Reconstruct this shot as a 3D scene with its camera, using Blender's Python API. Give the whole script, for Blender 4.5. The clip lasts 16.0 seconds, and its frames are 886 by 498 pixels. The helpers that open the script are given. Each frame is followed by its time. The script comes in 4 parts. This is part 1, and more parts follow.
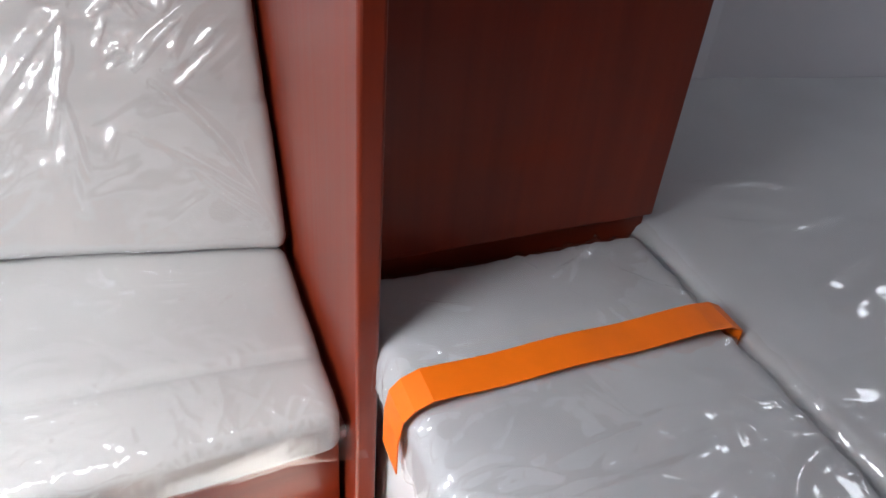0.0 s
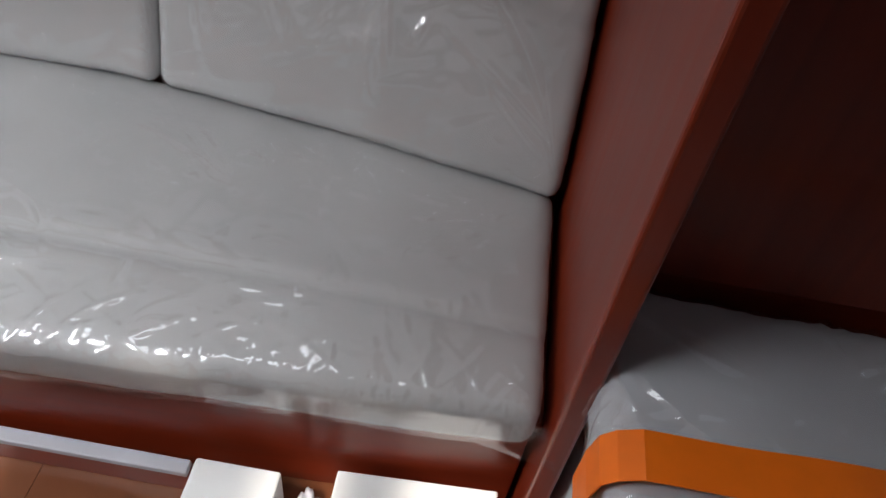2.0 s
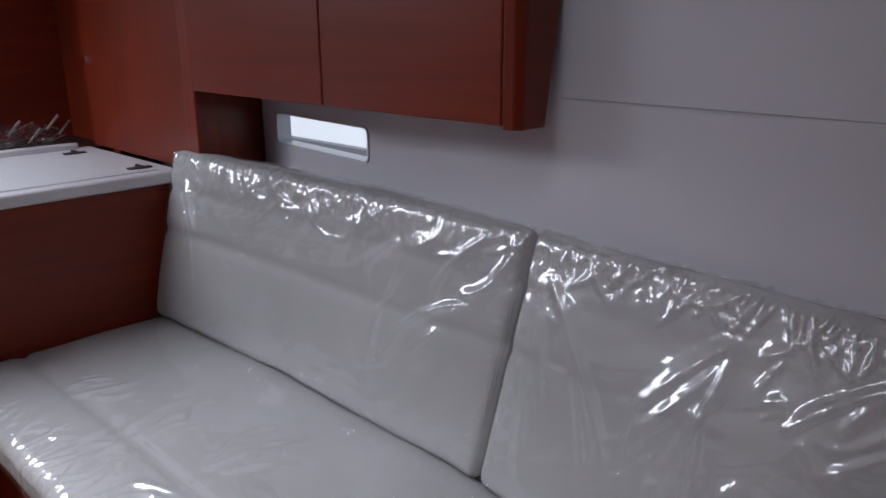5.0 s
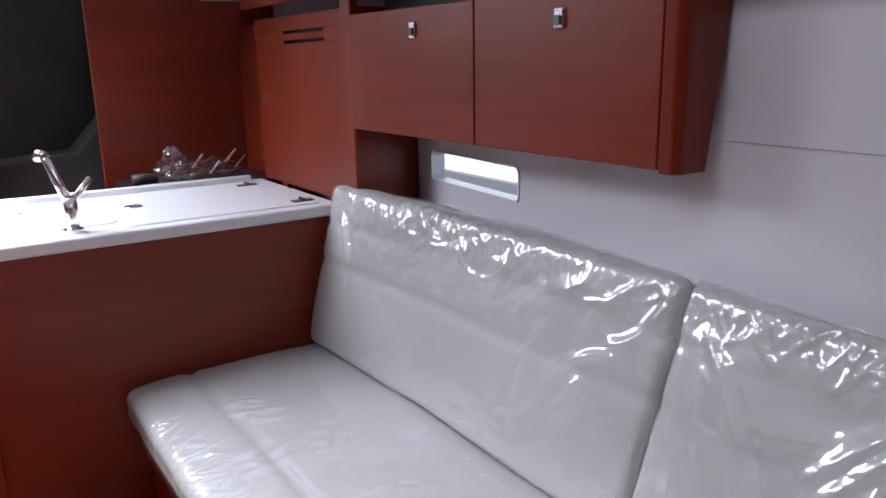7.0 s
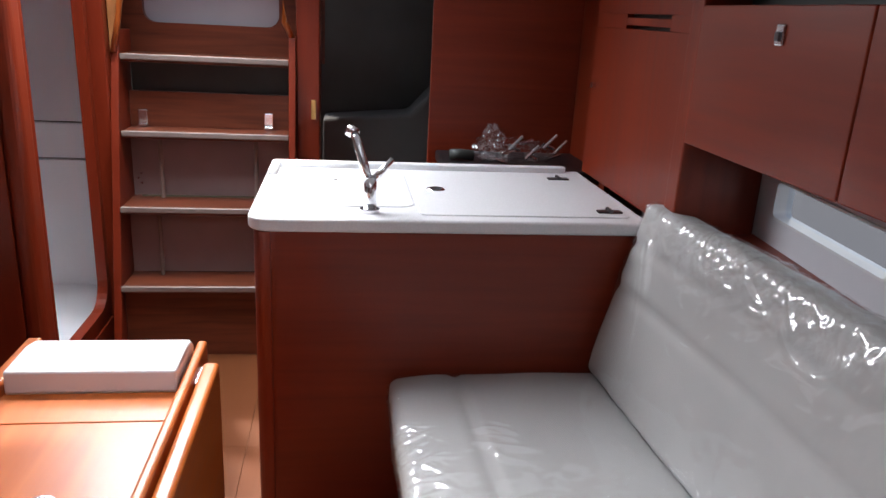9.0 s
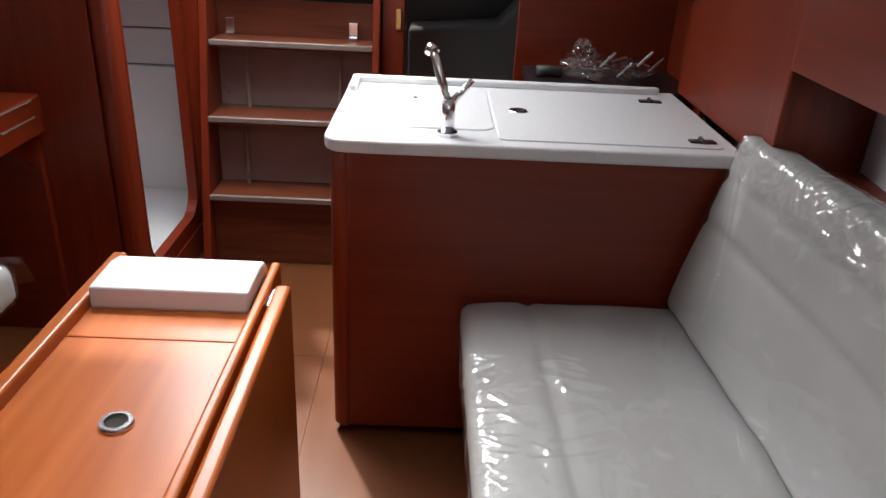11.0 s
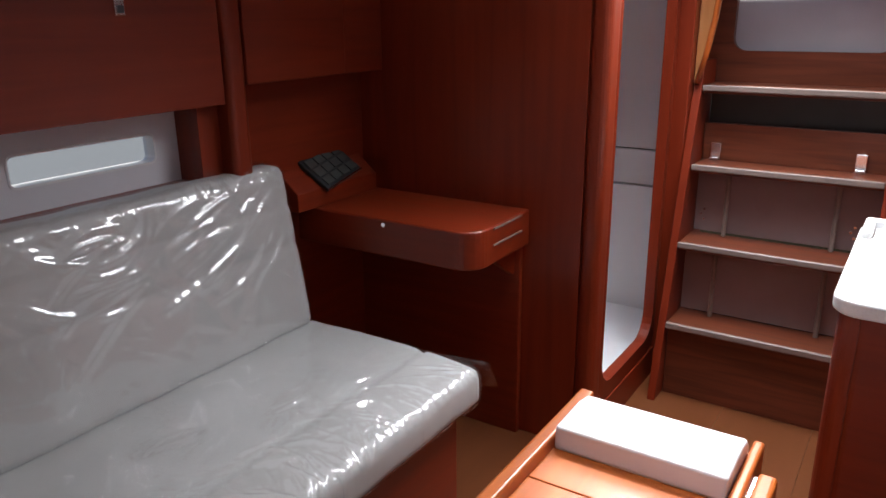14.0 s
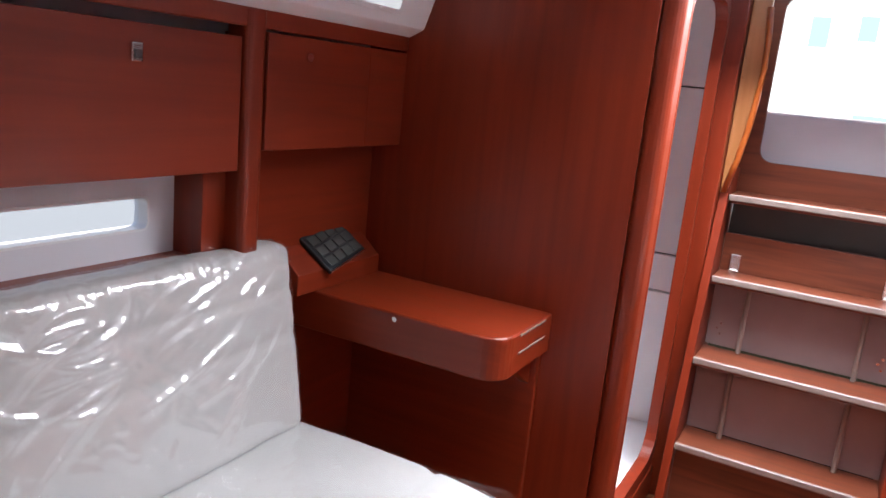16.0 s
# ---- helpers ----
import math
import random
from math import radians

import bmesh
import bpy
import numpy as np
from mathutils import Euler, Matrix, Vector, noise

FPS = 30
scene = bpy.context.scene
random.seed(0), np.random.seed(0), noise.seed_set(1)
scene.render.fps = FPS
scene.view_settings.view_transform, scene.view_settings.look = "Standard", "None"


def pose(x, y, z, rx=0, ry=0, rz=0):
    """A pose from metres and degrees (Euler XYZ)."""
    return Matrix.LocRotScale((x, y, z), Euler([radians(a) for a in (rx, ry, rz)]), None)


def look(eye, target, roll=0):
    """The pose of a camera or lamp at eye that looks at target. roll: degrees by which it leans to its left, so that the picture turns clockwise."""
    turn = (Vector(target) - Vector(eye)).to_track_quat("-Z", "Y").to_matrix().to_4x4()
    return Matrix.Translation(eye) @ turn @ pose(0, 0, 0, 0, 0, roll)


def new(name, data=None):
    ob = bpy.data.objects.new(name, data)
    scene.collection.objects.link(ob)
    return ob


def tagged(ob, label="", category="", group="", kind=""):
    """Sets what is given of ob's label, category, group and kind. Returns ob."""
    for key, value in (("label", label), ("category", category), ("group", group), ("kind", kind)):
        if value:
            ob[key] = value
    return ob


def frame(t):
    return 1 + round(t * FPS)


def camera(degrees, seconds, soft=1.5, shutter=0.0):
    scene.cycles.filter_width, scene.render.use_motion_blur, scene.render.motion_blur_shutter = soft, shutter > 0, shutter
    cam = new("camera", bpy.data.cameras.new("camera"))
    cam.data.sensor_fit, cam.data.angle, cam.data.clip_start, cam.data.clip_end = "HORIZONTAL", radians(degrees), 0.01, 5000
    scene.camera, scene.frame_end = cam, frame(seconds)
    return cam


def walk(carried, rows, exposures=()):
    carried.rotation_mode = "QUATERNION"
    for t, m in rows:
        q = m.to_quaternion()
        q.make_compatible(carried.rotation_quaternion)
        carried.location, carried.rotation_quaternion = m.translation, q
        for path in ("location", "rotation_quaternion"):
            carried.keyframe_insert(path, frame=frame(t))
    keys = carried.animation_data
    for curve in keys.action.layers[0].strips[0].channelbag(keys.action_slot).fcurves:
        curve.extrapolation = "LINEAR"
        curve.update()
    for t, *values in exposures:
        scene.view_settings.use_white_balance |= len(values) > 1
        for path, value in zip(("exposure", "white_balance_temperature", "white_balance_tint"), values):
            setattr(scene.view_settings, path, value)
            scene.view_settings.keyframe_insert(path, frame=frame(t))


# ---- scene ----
cam = camera(61.4, 16.0)
PATH = [
    (0, (-0.415, 0.765, 1.364), (1.043, 0.112, 0.162), 5.2),
    (0.5, (-0.4, 0.752, 1.394), (1.064, 0.335, 0.097), 7.5),
    (1, (-0.38, 0.748, 1.37), (1.07, 0.498, 0.016), 6.4),
    (1.5, (-0.284, 0.732, 1.346), (1.058, 0.64, -0.133), 5.9),
    (2, (-0.202, 0.727, 1.333), (1.161, 0.763, -0.129), 8.8),
    (2.5, (-0.184, 0.734, 1.306), (1.226, 0.932, -0.099), 9.7),
    (3, (-0.154, 0.721, 1.305), (1.329, 1.138, 0.029), 10.8),
    (3.5, (-0.127, 0.661, 1.287), (1.466, 1.364, 0.303), 10.0),
    (4, (-0.107, 0.586, 1.302), (1.425, 1.586, 0.494), 3.9),
    (4.2, (-0.088, 0.554, 1.318), (1.4, 1.65, 0.555), 2.1),
    (6.3, (-0.059, 0.462, 1.353), (1.182, 1.97, 0.92), -0.4),
    (6.5, (-0.064, 0.465, 1.359), (1.131, 2.004, 0.91), -0.9),
    (7, (-0.034, 0.496, 1.347), (1.044, 2.107, 0.856), -1.0),
    (7.5, (0.0, 0.579, 1.364), (0.957, 2.228, 0.761), -1.5),
    (8, (0.084, 0.684, 1.405), (0.77, 2.424, 0.698), -3.4),
    (8.5, (0.114, 0.731, 1.415), (0.573, 2.573, 0.784), 2.3),
    (8.7, (0.136, 0.739, 1.42), (0.512, 2.609, 0.818), 2.8),
    (10.8, (0.197, 0.815, 1.469), (0.222, 2.651, 0.676), 2.9),
    (11, (0.194, 0.807, 1.465), (0.235, 2.617, 0.616), 2.9),
    (11.5, (0.2, 0.795, 1.466), (0.193, 2.595, 0.595), 2.4),
    (12, (0.204, 0.794, 1.463), (0.04, 2.618, 0.659), 1.2),
    (12.5, (0.178, 0.829, 1.47), (-0.219, 2.632, 0.7), 0.5),
    (13, (0.14, 0.871, 1.468), (-0.52, 2.618, 0.753), 0.2),
    (13.4, (0.103, 0.904, 1.493), (-0.781, 2.562, 0.808), -0.3),
    (13.5, (0.091, 0.92, 1.49), (-0.832, 2.561, 0.817), -0.5),
    (14, (0.036, 0.951, 1.491), (-1.007, 2.545, 0.882), -0.6),
    (14.5, (-0.055, 0.975, 1.51), (-1.129, 2.55, 0.905), 0.6),
    (15, (-0.167, 1.009, 1.509), (-1.185, 2.625, 0.916), 2.1),
    (15.5, (-0.255, 1.046, 1.515), (-1.229, 2.708, 0.977), 5.3),
    (16, (-0.326, 1.047, 1.505), (-1.249, 2.768, 1.071), 5.7),
]
walk(cam, [(t, look(eye, target, roll)) for t, eye, target, roll in PATH],
     exposures=[(0.0, 1.0, 6900, 12), (0.5, 0.45, 6900, 12), (1.5, -0.05, 6900, 12), (2.0, -0.4, 6850, 12), (2.5, -0.5, 6800, 12), (3.5, -0.9, 6700, 13), (4.2, -1.05, 6500, 15),
                (6.3, 0.2, 6350, 18), (7.5, 0.15, 6400, 17), (8.6, 0.05, 6700, 14), (10.8, -0.42, 7200, 12), (12.5, -0.35, 7200, 12), (13.5, -0.25, 7000, 13),
                (14.5, 0.18, 6900, 14), (15.3, 0.58, 6800, 15), (16.0, 1.05, 6800, 15)])

# ---- light ----
SUN_DIR = Vector((0.28, -0.6, -1.0)).normalized()
world = bpy.data.worlds.new("sky_world")
scene.world = world
world.use_nodes = True
wn = world.node_tree.nodes
sky = wn.new("ShaderNodeTexSky")
sky.sky_type = "NISHITA"
sky.sun_disc = False
sky.sun_elevation = math.asin(-SUN_DIR.z)
sky.sun_rotation = math.atan2(-SUN_DIR.x, -SUN_DIR.y)
world.node_tree.links.new(sky.outputs[0], wn["Background"].inputs[0])
wn["Background"].inputs[1].default_value = 0.15
sun = new("sun", bpy.data.lights.new("sun", "SUN"))
sun.data.energy, sun.data.angle, sun.data.color = 5.0, radians(2.0), (1.0, 0.95, 0.88)
sun.matrix_world = look((0, 3, 6), Vector((0, 3, 6)) + SUN_DIR)


def sky_lamp(name, at, target, w, h, power, color=(0.85, 0.92, 1.0), spread=180):
    lamp = new(name, bpy.data.lights.new(name, "AREA"))
    lamp.data.shape, lamp.data.size, lamp.data.size_y = "RECTANGLE", w, h
    lamp.data.energy, lamp.data.color, lamp.data.spread = power, color, radians(spread)
    lamp.matrix_world = look(at, target)
    return lamp


# daylight in the openings; lamps added at unseen hatches brighten seats and berth
sky_lamp("hatch_skylight", (-0.3, 1.89, 2.0), (0.22, 1.35, 0.45), 0.38, 0.44, 8.5, spread=80)
# fill light over the port seat, in an opening added for it
sky_lamp("port_seat_fill", (0.3, 1.2, 2.0), (0.35, 1.15, 0), 0.38, 0.56, 5.0)
# added fill to lift the berth; no fore hatch is in view
sky_lamp("fore_cabin_fill", (0.35, -1.5, 2.0), (0.3, -1.3, 0), 0.5, 0.5, 3.0)
sky_lamp("companionway_skylight", (-0.46, 3.3, 2.0), (-0.15, 2.55, 0), 0.62, 1.1, 45, spread=132)


# ---- materials ----
def mat(name):
    m = bpy.data.materials.new(name)
    m.use_nodes = True
    return m, m.node_tree.nodes, m.node_tree.links, m.node_tree.nodes["Principled BSDF"]


def ramp(nodes, stops):
    r = nodes.new("ShaderNodeValToRGB")
    while len(r.color_ramp.elements) < len(stops):
        r.color_ramp.elements.new(0.5)
    for e, (p, c) in zip(r.color_ramp.elements, stops):
        e.position, e.color = p, (*c, 1)
    return r


def coords(nodes, links, scale, use_random=True):
    tc = nodes.new("ShaderNodeTexCoord")
    mp = nodes.new("ShaderNodeMapping")
    mp.inputs["Scale"].default_value = scale
    links.new(tc.outputs["Object"], mp.inputs["Vector"])
    if use_random:
        oi = nodes.new("ShaderNodeObjectInfo")
        sc = nodes.new("ShaderNodeVectorMath")
        sc.operation = "SCALE"
        sc.inputs[0].default_value = (7.3, 3.1, 5.7)
        links.new(oi.outputs["Random"], sc.inputs["Scale"])
        links.new(sc.outputs[0], mp.inputs["Location"])
    return mp


def wood(name, dark, mid, light, stretch, rough=0.4, coat=0.14):
    """Veneer with long grain; stretch: scale of the grain along x, y, z."""
    m, n, l, b = mat(name)
    mp = coords(n, l, stretch)
    n1 = n.new("ShaderNodeTexNoise")
    n1.inputs["Scale"].default_value, n1.inputs["Detail"].default_value, n1.inputs["Distortion"].default_value = 1.0, 6, 0.6
    l.new(mp.outputs[0], n1.inputs["Vector"])
    r = ramp(n, ((0.28, dark), (0.5, mid), (0.75, light)))
    l.new(n1.outputs["Fac"], r.inputs[0])
    mp2 = coords(n, l, tuple(0.12 * s + 0.6 for s in stretch))
    n2 = n.new("ShaderNodeTexNoise")
    n2.inputs["Scale"].default_value, n2.inputs["Detail"].default_value = 1.3, 2
    l.new(mp2.outputs[0], n2.inputs["Vector"])
    mx = n.new("ShaderNodeMix")
    mx.data_type, mx.blend_type = "RGBA", "MULTIPLY"
    mx.inputs[0].default_value = 0.35
    r2 = ramp(n, ((0.3, (0.6, 0.55, 0.5)), (0.7, (1, 1, 1))))
    l.new(n2.outputs["Fac"], r2.inputs[0])
    l.new(r.outputs[0], mx.inputs[6])
    l.new(r2.outputs[0], mx.inputs[7])
    l.new(mx.outputs[2], b.inputs["Base Color"])
    rr = n.new("ShaderNodeMapRange")
    rr.inputs["To Min"].default_value, rr.inputs["To Max"].default_value = rough - 0.06, rough + 0.08
    l.new(n1.outputs["Fac"], rr.inputs["Value"])
    l.new(rr.outputs[0], b.inputs["Roughness"])
    b.inputs["Specular IOR Level"].default_value = 0.38
    b.inputs["Coat Weight"].default_value, b.inputs["Coat Roughness"].default_value = coat, 0.16
    bp = n.new("ShaderNodeBump")
    bp.inputs["Strength"].default_value, bp.inputs["Distance"].default_value = 0.12, 0.002
    l.new(n1.outputs["Fac"], bp.inputs["Height"])
    l.new(bp.outputs[0], b.inputs["Normal"])
    return m


RED = ((0.165, 0.0175, 0.0045), (0.195, 0.0215, 0.0056), (0.224, 0.0265, 0.0072))
ORANGE = ((0.36, 0.08, 0.013), (0.42, 0.1, 0.018), (0.48, 0.124, 0.025))
WOOD_X = wood("mahogany_grain_across", *RED, (1.6, 30, 30))
WOOD_Y = wood("mahogany_grain_along", *RED, (30, 1.6, 30))
WOOD_Z = wood("mahogany_grain_upright", *RED, (30, 30, 1.6))
TEAK_Y = wood("teak_table_grain", *ORANGE, (26, 2.2, 26), 0.34, 0.12)
# wood lightened to carry the sun that falls on the cheek board
SUNLIT_WOOD = wood("sunlit_varnished_wood", (0.42, 0.17, 0.06), (0.48, 0.21, 0.08), (0.55, 0.26, 0.1), (26, 26, 2.0), 0.34, 0.2)
STEP_WOOD = wood("step_mahogany", (0.1, 0.025, 0.012), (0.15, 0.038, 0.018), (0.2, 0.05, 0.025), (2.5, 40, 40), 0.38)
FLOOR_WOOD = wood("floor_board_wood", (0.135, 0.041, 0.015), (0.155, 0.049, 0.018), (0.175, 0.057, 0.022), (9, 0.8, 9), 0.32, 0.15)


def plain(name, color, rough, metal=0.0, vary=0.08, scale=6.0, bump=0.0, bump_scale=60.0, coat=0.0):
    m, n, l, b = mat(name)
    mp = coords(n, l, (1, 1, 1))
    n1 = n.new("ShaderNodeTexNoise")
    n1.inputs["Scale"].default_value, n1.inputs["Detail"].default_value = scale, 5
    l.new(mp.outputs[0], n1.inputs["Vector"])
    r = ramp(n, ((0.3, tuple(c * (1 - vary) for c in color)), (0.7, tuple(min(1, c * (1 + vary)) for c in color))))
    l.new(n1.outputs["Fac"], r.inputs[0])
    l.new(r.outputs[0], b.inputs["Base Color"])
    rr = n.new("ShaderNodeMapRange")
    rr.inputs["To Min"].default_value, rr.inputs["To Max"].default_value = rough * 0.85, min(1, rough * 1.15)
    l.new(n1.outputs["Fac"], rr.inputs["Value"])
    l.new(rr.outputs[0], b.inputs["Roughness"])
    b.inputs["Metallic"].default_value = metal
    b.inputs["Coat Weight"].default_value = coat
    if bump:
        n2 = n.new("ShaderNodeTexNoise")
        n2.inputs["Scale"].default_value, n2.inputs["Detail"].default_value = bump_scale, 4
        l.new(mp.outputs[0], n2.inputs["Vector"])
        bp = n.new("ShaderNodeBump")
        bp.inputs["Strength"].default_value, bp.inputs["Distance"].default_value = bump, 0.002
        l.new(n2.outputs["Fac"], bp.inputs["Height"])
        l.new(bp.outputs[0], b.inputs["Normal"])
    return m


LINER = plain("white_vinyl_liner", (0.66, 0.66, 0.7), 0.55, vary=0.04, scale=2.5, bump=0.15, bump_scale=220)
GELCOAT = plain("white_gelcoat", (0.74, 0.75, 0.77), 0.3, vary=0.03, scale=2, coat=0.2)
COUNTER = plain("white_worktop", (0.72, 0.73, 0.75), 0.34, vary=0.05, scale=180, bump=0.03, bump_scale=300)
CHROME = plain("polished_chrome", (0.8, 0.81, 0.83), 0.2, metal=1.0, vary=0.05)
DARK_METAL = plain("dark_steel", (0.12, 0.12, 0.13), 0.3, metal=0.9)
BLACK = plain("black_plastic", (0.015, 0.017, 0.02), 0.35, vary=0.2)
# dark grey of small parts, also stands for shade in cabin and recesses
GREY_DARK = plain("dark_grey_and_shade", (0.05, 0.055, 0.052), 0.5, vary=0.15)
NOSING = plain("pale_step_nosing", (0.22, 0.17, 0.15), 0.4, vary=0.1, scale=30)
RISER = plain("brown_laminate", (0.28, 0.2, 0.2), 0.4, vary=0.1, scale=5)
FOAM = plain("white_packing_board", (0.78, 0.78, 0.76), 0.7, vary=0.05, bump=0.1)
STRAP = plain("orange_strap_webbing", (0.88, 0.165, 0.004), 0.5, vary=0.06, scale=20, bump=0.1, bump_scale=400)
BRASS = plain("brass_catch", (0.65, 0.4, 0.15), 0.3, metal=1.0)
PAPER = plain("white_plastic_box", (0.64, 0.65, 0.7), 0.35, vary=0.03, scale=3)
GREY_BOARD = plain("pale_grey_board", (0.52, 0.51, 0.54), 0.4, vary=0.04, scale=4)
SEAM = plain("grey_seam", (0.4, 0.4, 0.43), 0.6)
GAP = plain("dark_joint", (0.02, 0.015, 0.012), 0.8)


def upholstery(name, color):
    """Close-woven fabric with a soft mottle and nap."""
    m, n, l, b = mat(name)
    mp = coords(n, l, (1, 1, 1))
    cloud = n.new("ShaderNodeTexNoise")
    cloud.inputs["Scale"].default_value, cloud.inputs["Detail"].default_value = 5, 5
    l.new(mp.outputs[0], cloud.inputs["Vector"])
    r = ramp(n, ((0.3, tuple(c * 0.88 for c in color)), (0.7, color)))
    l.new(cloud.outputs["Fac"], r.inputs[0])
    l.new(r.outputs[0], b.inputs["Base Color"])
    b.inputs["Roughness"].default_value = 0.8
    b.inputs["Sheen Weight"].default_value, b.inputs["Sheen Roughness"].default_value = 0.1, 0.5
    return m


FABRIC = upholstery("grey_upholstery", (0.47, 0.47, 0.46))
# mattress grey lowered to stand for the unlit aft cabin
FABRIC_SHADED = upholstery("shaded_grey_fabric", (0.1, 0.105, 0.105))
FABRIC_BED = upholstery("grey_mattress_ticking", (0.5, 0.51, 0.53))


def shrink_film(name):
    """Thin clear plastic: see-through, with a sharp gloss on its folds and a faint haze."""
    m, n, l, b = mat(name)
    out = n["Material Output"]
    n.remove(b)
    # slack ripples drawn out slantwise
    tilt = coords(n, l, (1, 1, 1))
    tilt.inputs["Rotation"].default_value = (0.55, 0.0, 0.45)
    draw = n.new("ShaderNodeMapping")
    draw.inputs["Scale"].default_value = (9.0, 2.6, 11.0)
    l.new(tilt.outputs[0], draw.inputs["Vector"])
    slack = n.new("ShaderNodeTexNoise")
    slack.inputs["Scale"].default_value, slack.inputs["Detail"].default_value, slack.inputs["Distortion"].default_value = 1.0, 1.5, 0.5
    l.new(draw.outputs[0], slack.inputs["Vector"])
    bp = n.new("ShaderNodeBump")
    bp.inputs["Strength"].default_value, bp.inputs["Distance"].default_value = 1.0, 0.012
    l.new(slack.outputs["Fac"], bp.inputs["Height"])
    lw = n.new("ShaderNodeLayerWeight")
    lw.inputs["Blend"].default_value = 0.3
    pw = n.new("ShaderNodeMath")
    pw.operation = "POWER"
    pw.inputs[1].default_value = 3.0
    fac = n.new("ShaderNodeMath")
    fac.operation = "MULTIPLY_ADD"
    fac.inputs[1].default_value, fac.inputs[2].default_value = 0.25, 0.125
    l.new(bp.outputs[0], lw.inputs["Normal"])
    l.new(lw.outputs["Facing"], pw.inputs[0])
    l.new(pw.outputs[0], fac.inputs[0])
    gl = n.new("ShaderNodeBsdfGlossy")
    gl.inputs["Roughness"].default_value = 0.07
    gl.inputs["Color"].default_value = (0.96, 0.97, 1.0, 1)
    l.new(bp.outputs[0], gl.inputs["Normal"])
    haze = n.new("ShaderNodeBsdfGlossy")
    haze.inputs["Roughness"].default_value = 0.36
    l.new(bp.outputs[0], haze.inputs["Normal"])
    both = n.new("ShaderNodeMixShader")
    both.inputs[0].default_value = 0.35
    l.new(gl.outputs[0], both.inputs[1])
    l.new(haze.outputs[0], both.inputs[2])
    tr = n.new("ShaderNodeBsdfTransparent")
    tr.inputs["Color"].default_value = (0.985, 0.985, 0.985, 1)
    mx = n.new("ShaderNodeMixShader")
    l.new(fac.outputs[0], mx.inputs[0])
    l.new(tr.outputs[0], mx.inputs[1])
    l.new(both.outputs[0], mx.inputs[2])
    l.new(mx.outputs[0], out.inputs[0])
    return m


WRAP = shrink_film("creased_plastic_wrap")


def glass(name, tint):
    m, n, l, b = mat(name)
    b.inputs["Base Color"].default_value = (*tint, 1)
    b.inputs["Transmission Weight"].default_value = 1.0
    b.inputs["Roughness"].default_value = 0.03
    b.inputs["IOR"].default_value = 1.1
    return m


GLASS = glass("window_glass", (0.9, 0.95, 1.0))


def glow(name, color, power):
    m, n, l, b = mat(name)
    b.inputs["Base Color"].default_value = (0, 0, 0, 1)
    b.inputs["Emission Color"].default_value = (*color, 1)
    b.inputs["Emission Strength"].default_value = power
    return m


OUTSIDE = glow("bright_distance", (0.9, 0.96, 1.0), 1.4)
OUTSIDE_SIDE = glow("hazy_distance", (0.86, 0.93, 1.0), 0.38)
OUTSIDE_BLUE = glow("pale_blue_distance", (0.45, 0.78, 0.9), 0.75)
OUTSIDE_QUAY = glow("grey_quay_distance", (0.75, 0.77, 0.86), 0.3)


# ---- building helpers ----
def thing(name, label, category, group="", kind="", at=(0, 0, 0)):
    return tagged(place(new(name), at), label, category, group, kind)


def place(ob, at):
    ob.location = at
    return ob


def part(name, bm, material, parent=None, label="", smooth=False):
    me = bpy.data.meshes.new(name)
    bm.to_mesh(me)
    bm.free()
    me.materials.append(material)
    if smooth:
        for p in me.polygons:
            p.use_smooth = True
    ob = new(name, me)
    if parent is not None:
        ob.parent = parent
        base = parent
        off = Vector((0, 0, 0))
        while base is not None:
            off += base.location
            base = base.parent
        ob.location = -off
    if label:
        ob["label"] = label
    return ob


def solo(name, bm, material, label, category, group="", kind="", smooth=False):
    return tagged(part(name, bm, material, None, "", smooth), label, category, group, kind)


def box(x0, x1, y0, y1, z0, z1, bevel=0.004, seg=2, bm=None):
    own = bm is None
    bm = bm or bmesh.new()
    v = [bm.verts.new((x, y, z)) for z in (z0, z1) for y in (y0, y1) for x in (x0, x1)]
    faces = [bm.faces.new([v[i] for i in f]) for f in ((0, 2, 3, 1), (4, 5, 7, 6), (0, 1, 5, 4), (2, 6, 7, 3), (0, 4, 6, 2), (1, 3, 7, 5))]
    if bevel:
        edges = list({e for f in faces for e in f.edges})
        bmesh.ops.bevel(bm, geom=edges, offset=bevel, segments=seg, affect="EDGES", profile=0.5)
    return bm


def prism(points, axis, a, b, bevel=0.003, seg=2):
    """A slab with the given outline in the plane across the axis (x: points are y, z; y: x, z; z: x, y)."""
    bm = bmesh.new()
    put = {"x": lambda p, c: (c, p[0], p[1]), "y": lambda p, c: (p[0], c, p[1]), "z": lambda p, c: (p[0], p[1], c)}[axis]
    lo = [bm.verts.new(put(p, a)) for p in points]
    hi = [bm.verts.new(put(p, b)) for p in points]
    bm.faces.new(lo)
    bm.faces.new(hi)
    k = len(points)
    for i in range(k):
        bm.faces.new((lo[i], lo[(i + 1) % k], hi[(i + 1) % k], hi[i]))
    bmesh.ops.recalc_face_normals(bm, faces=bm.faces)
    if bevel:
        rim = [e for e in bm.edges if len(e.link_faces) == 2 and e.calc_face_angle(0) > 0.6]
        bmesh.ops.bevel(bm, geom=rim, offset=bevel, segments=seg, affect="EDGES", profile=0.5)
    return bm


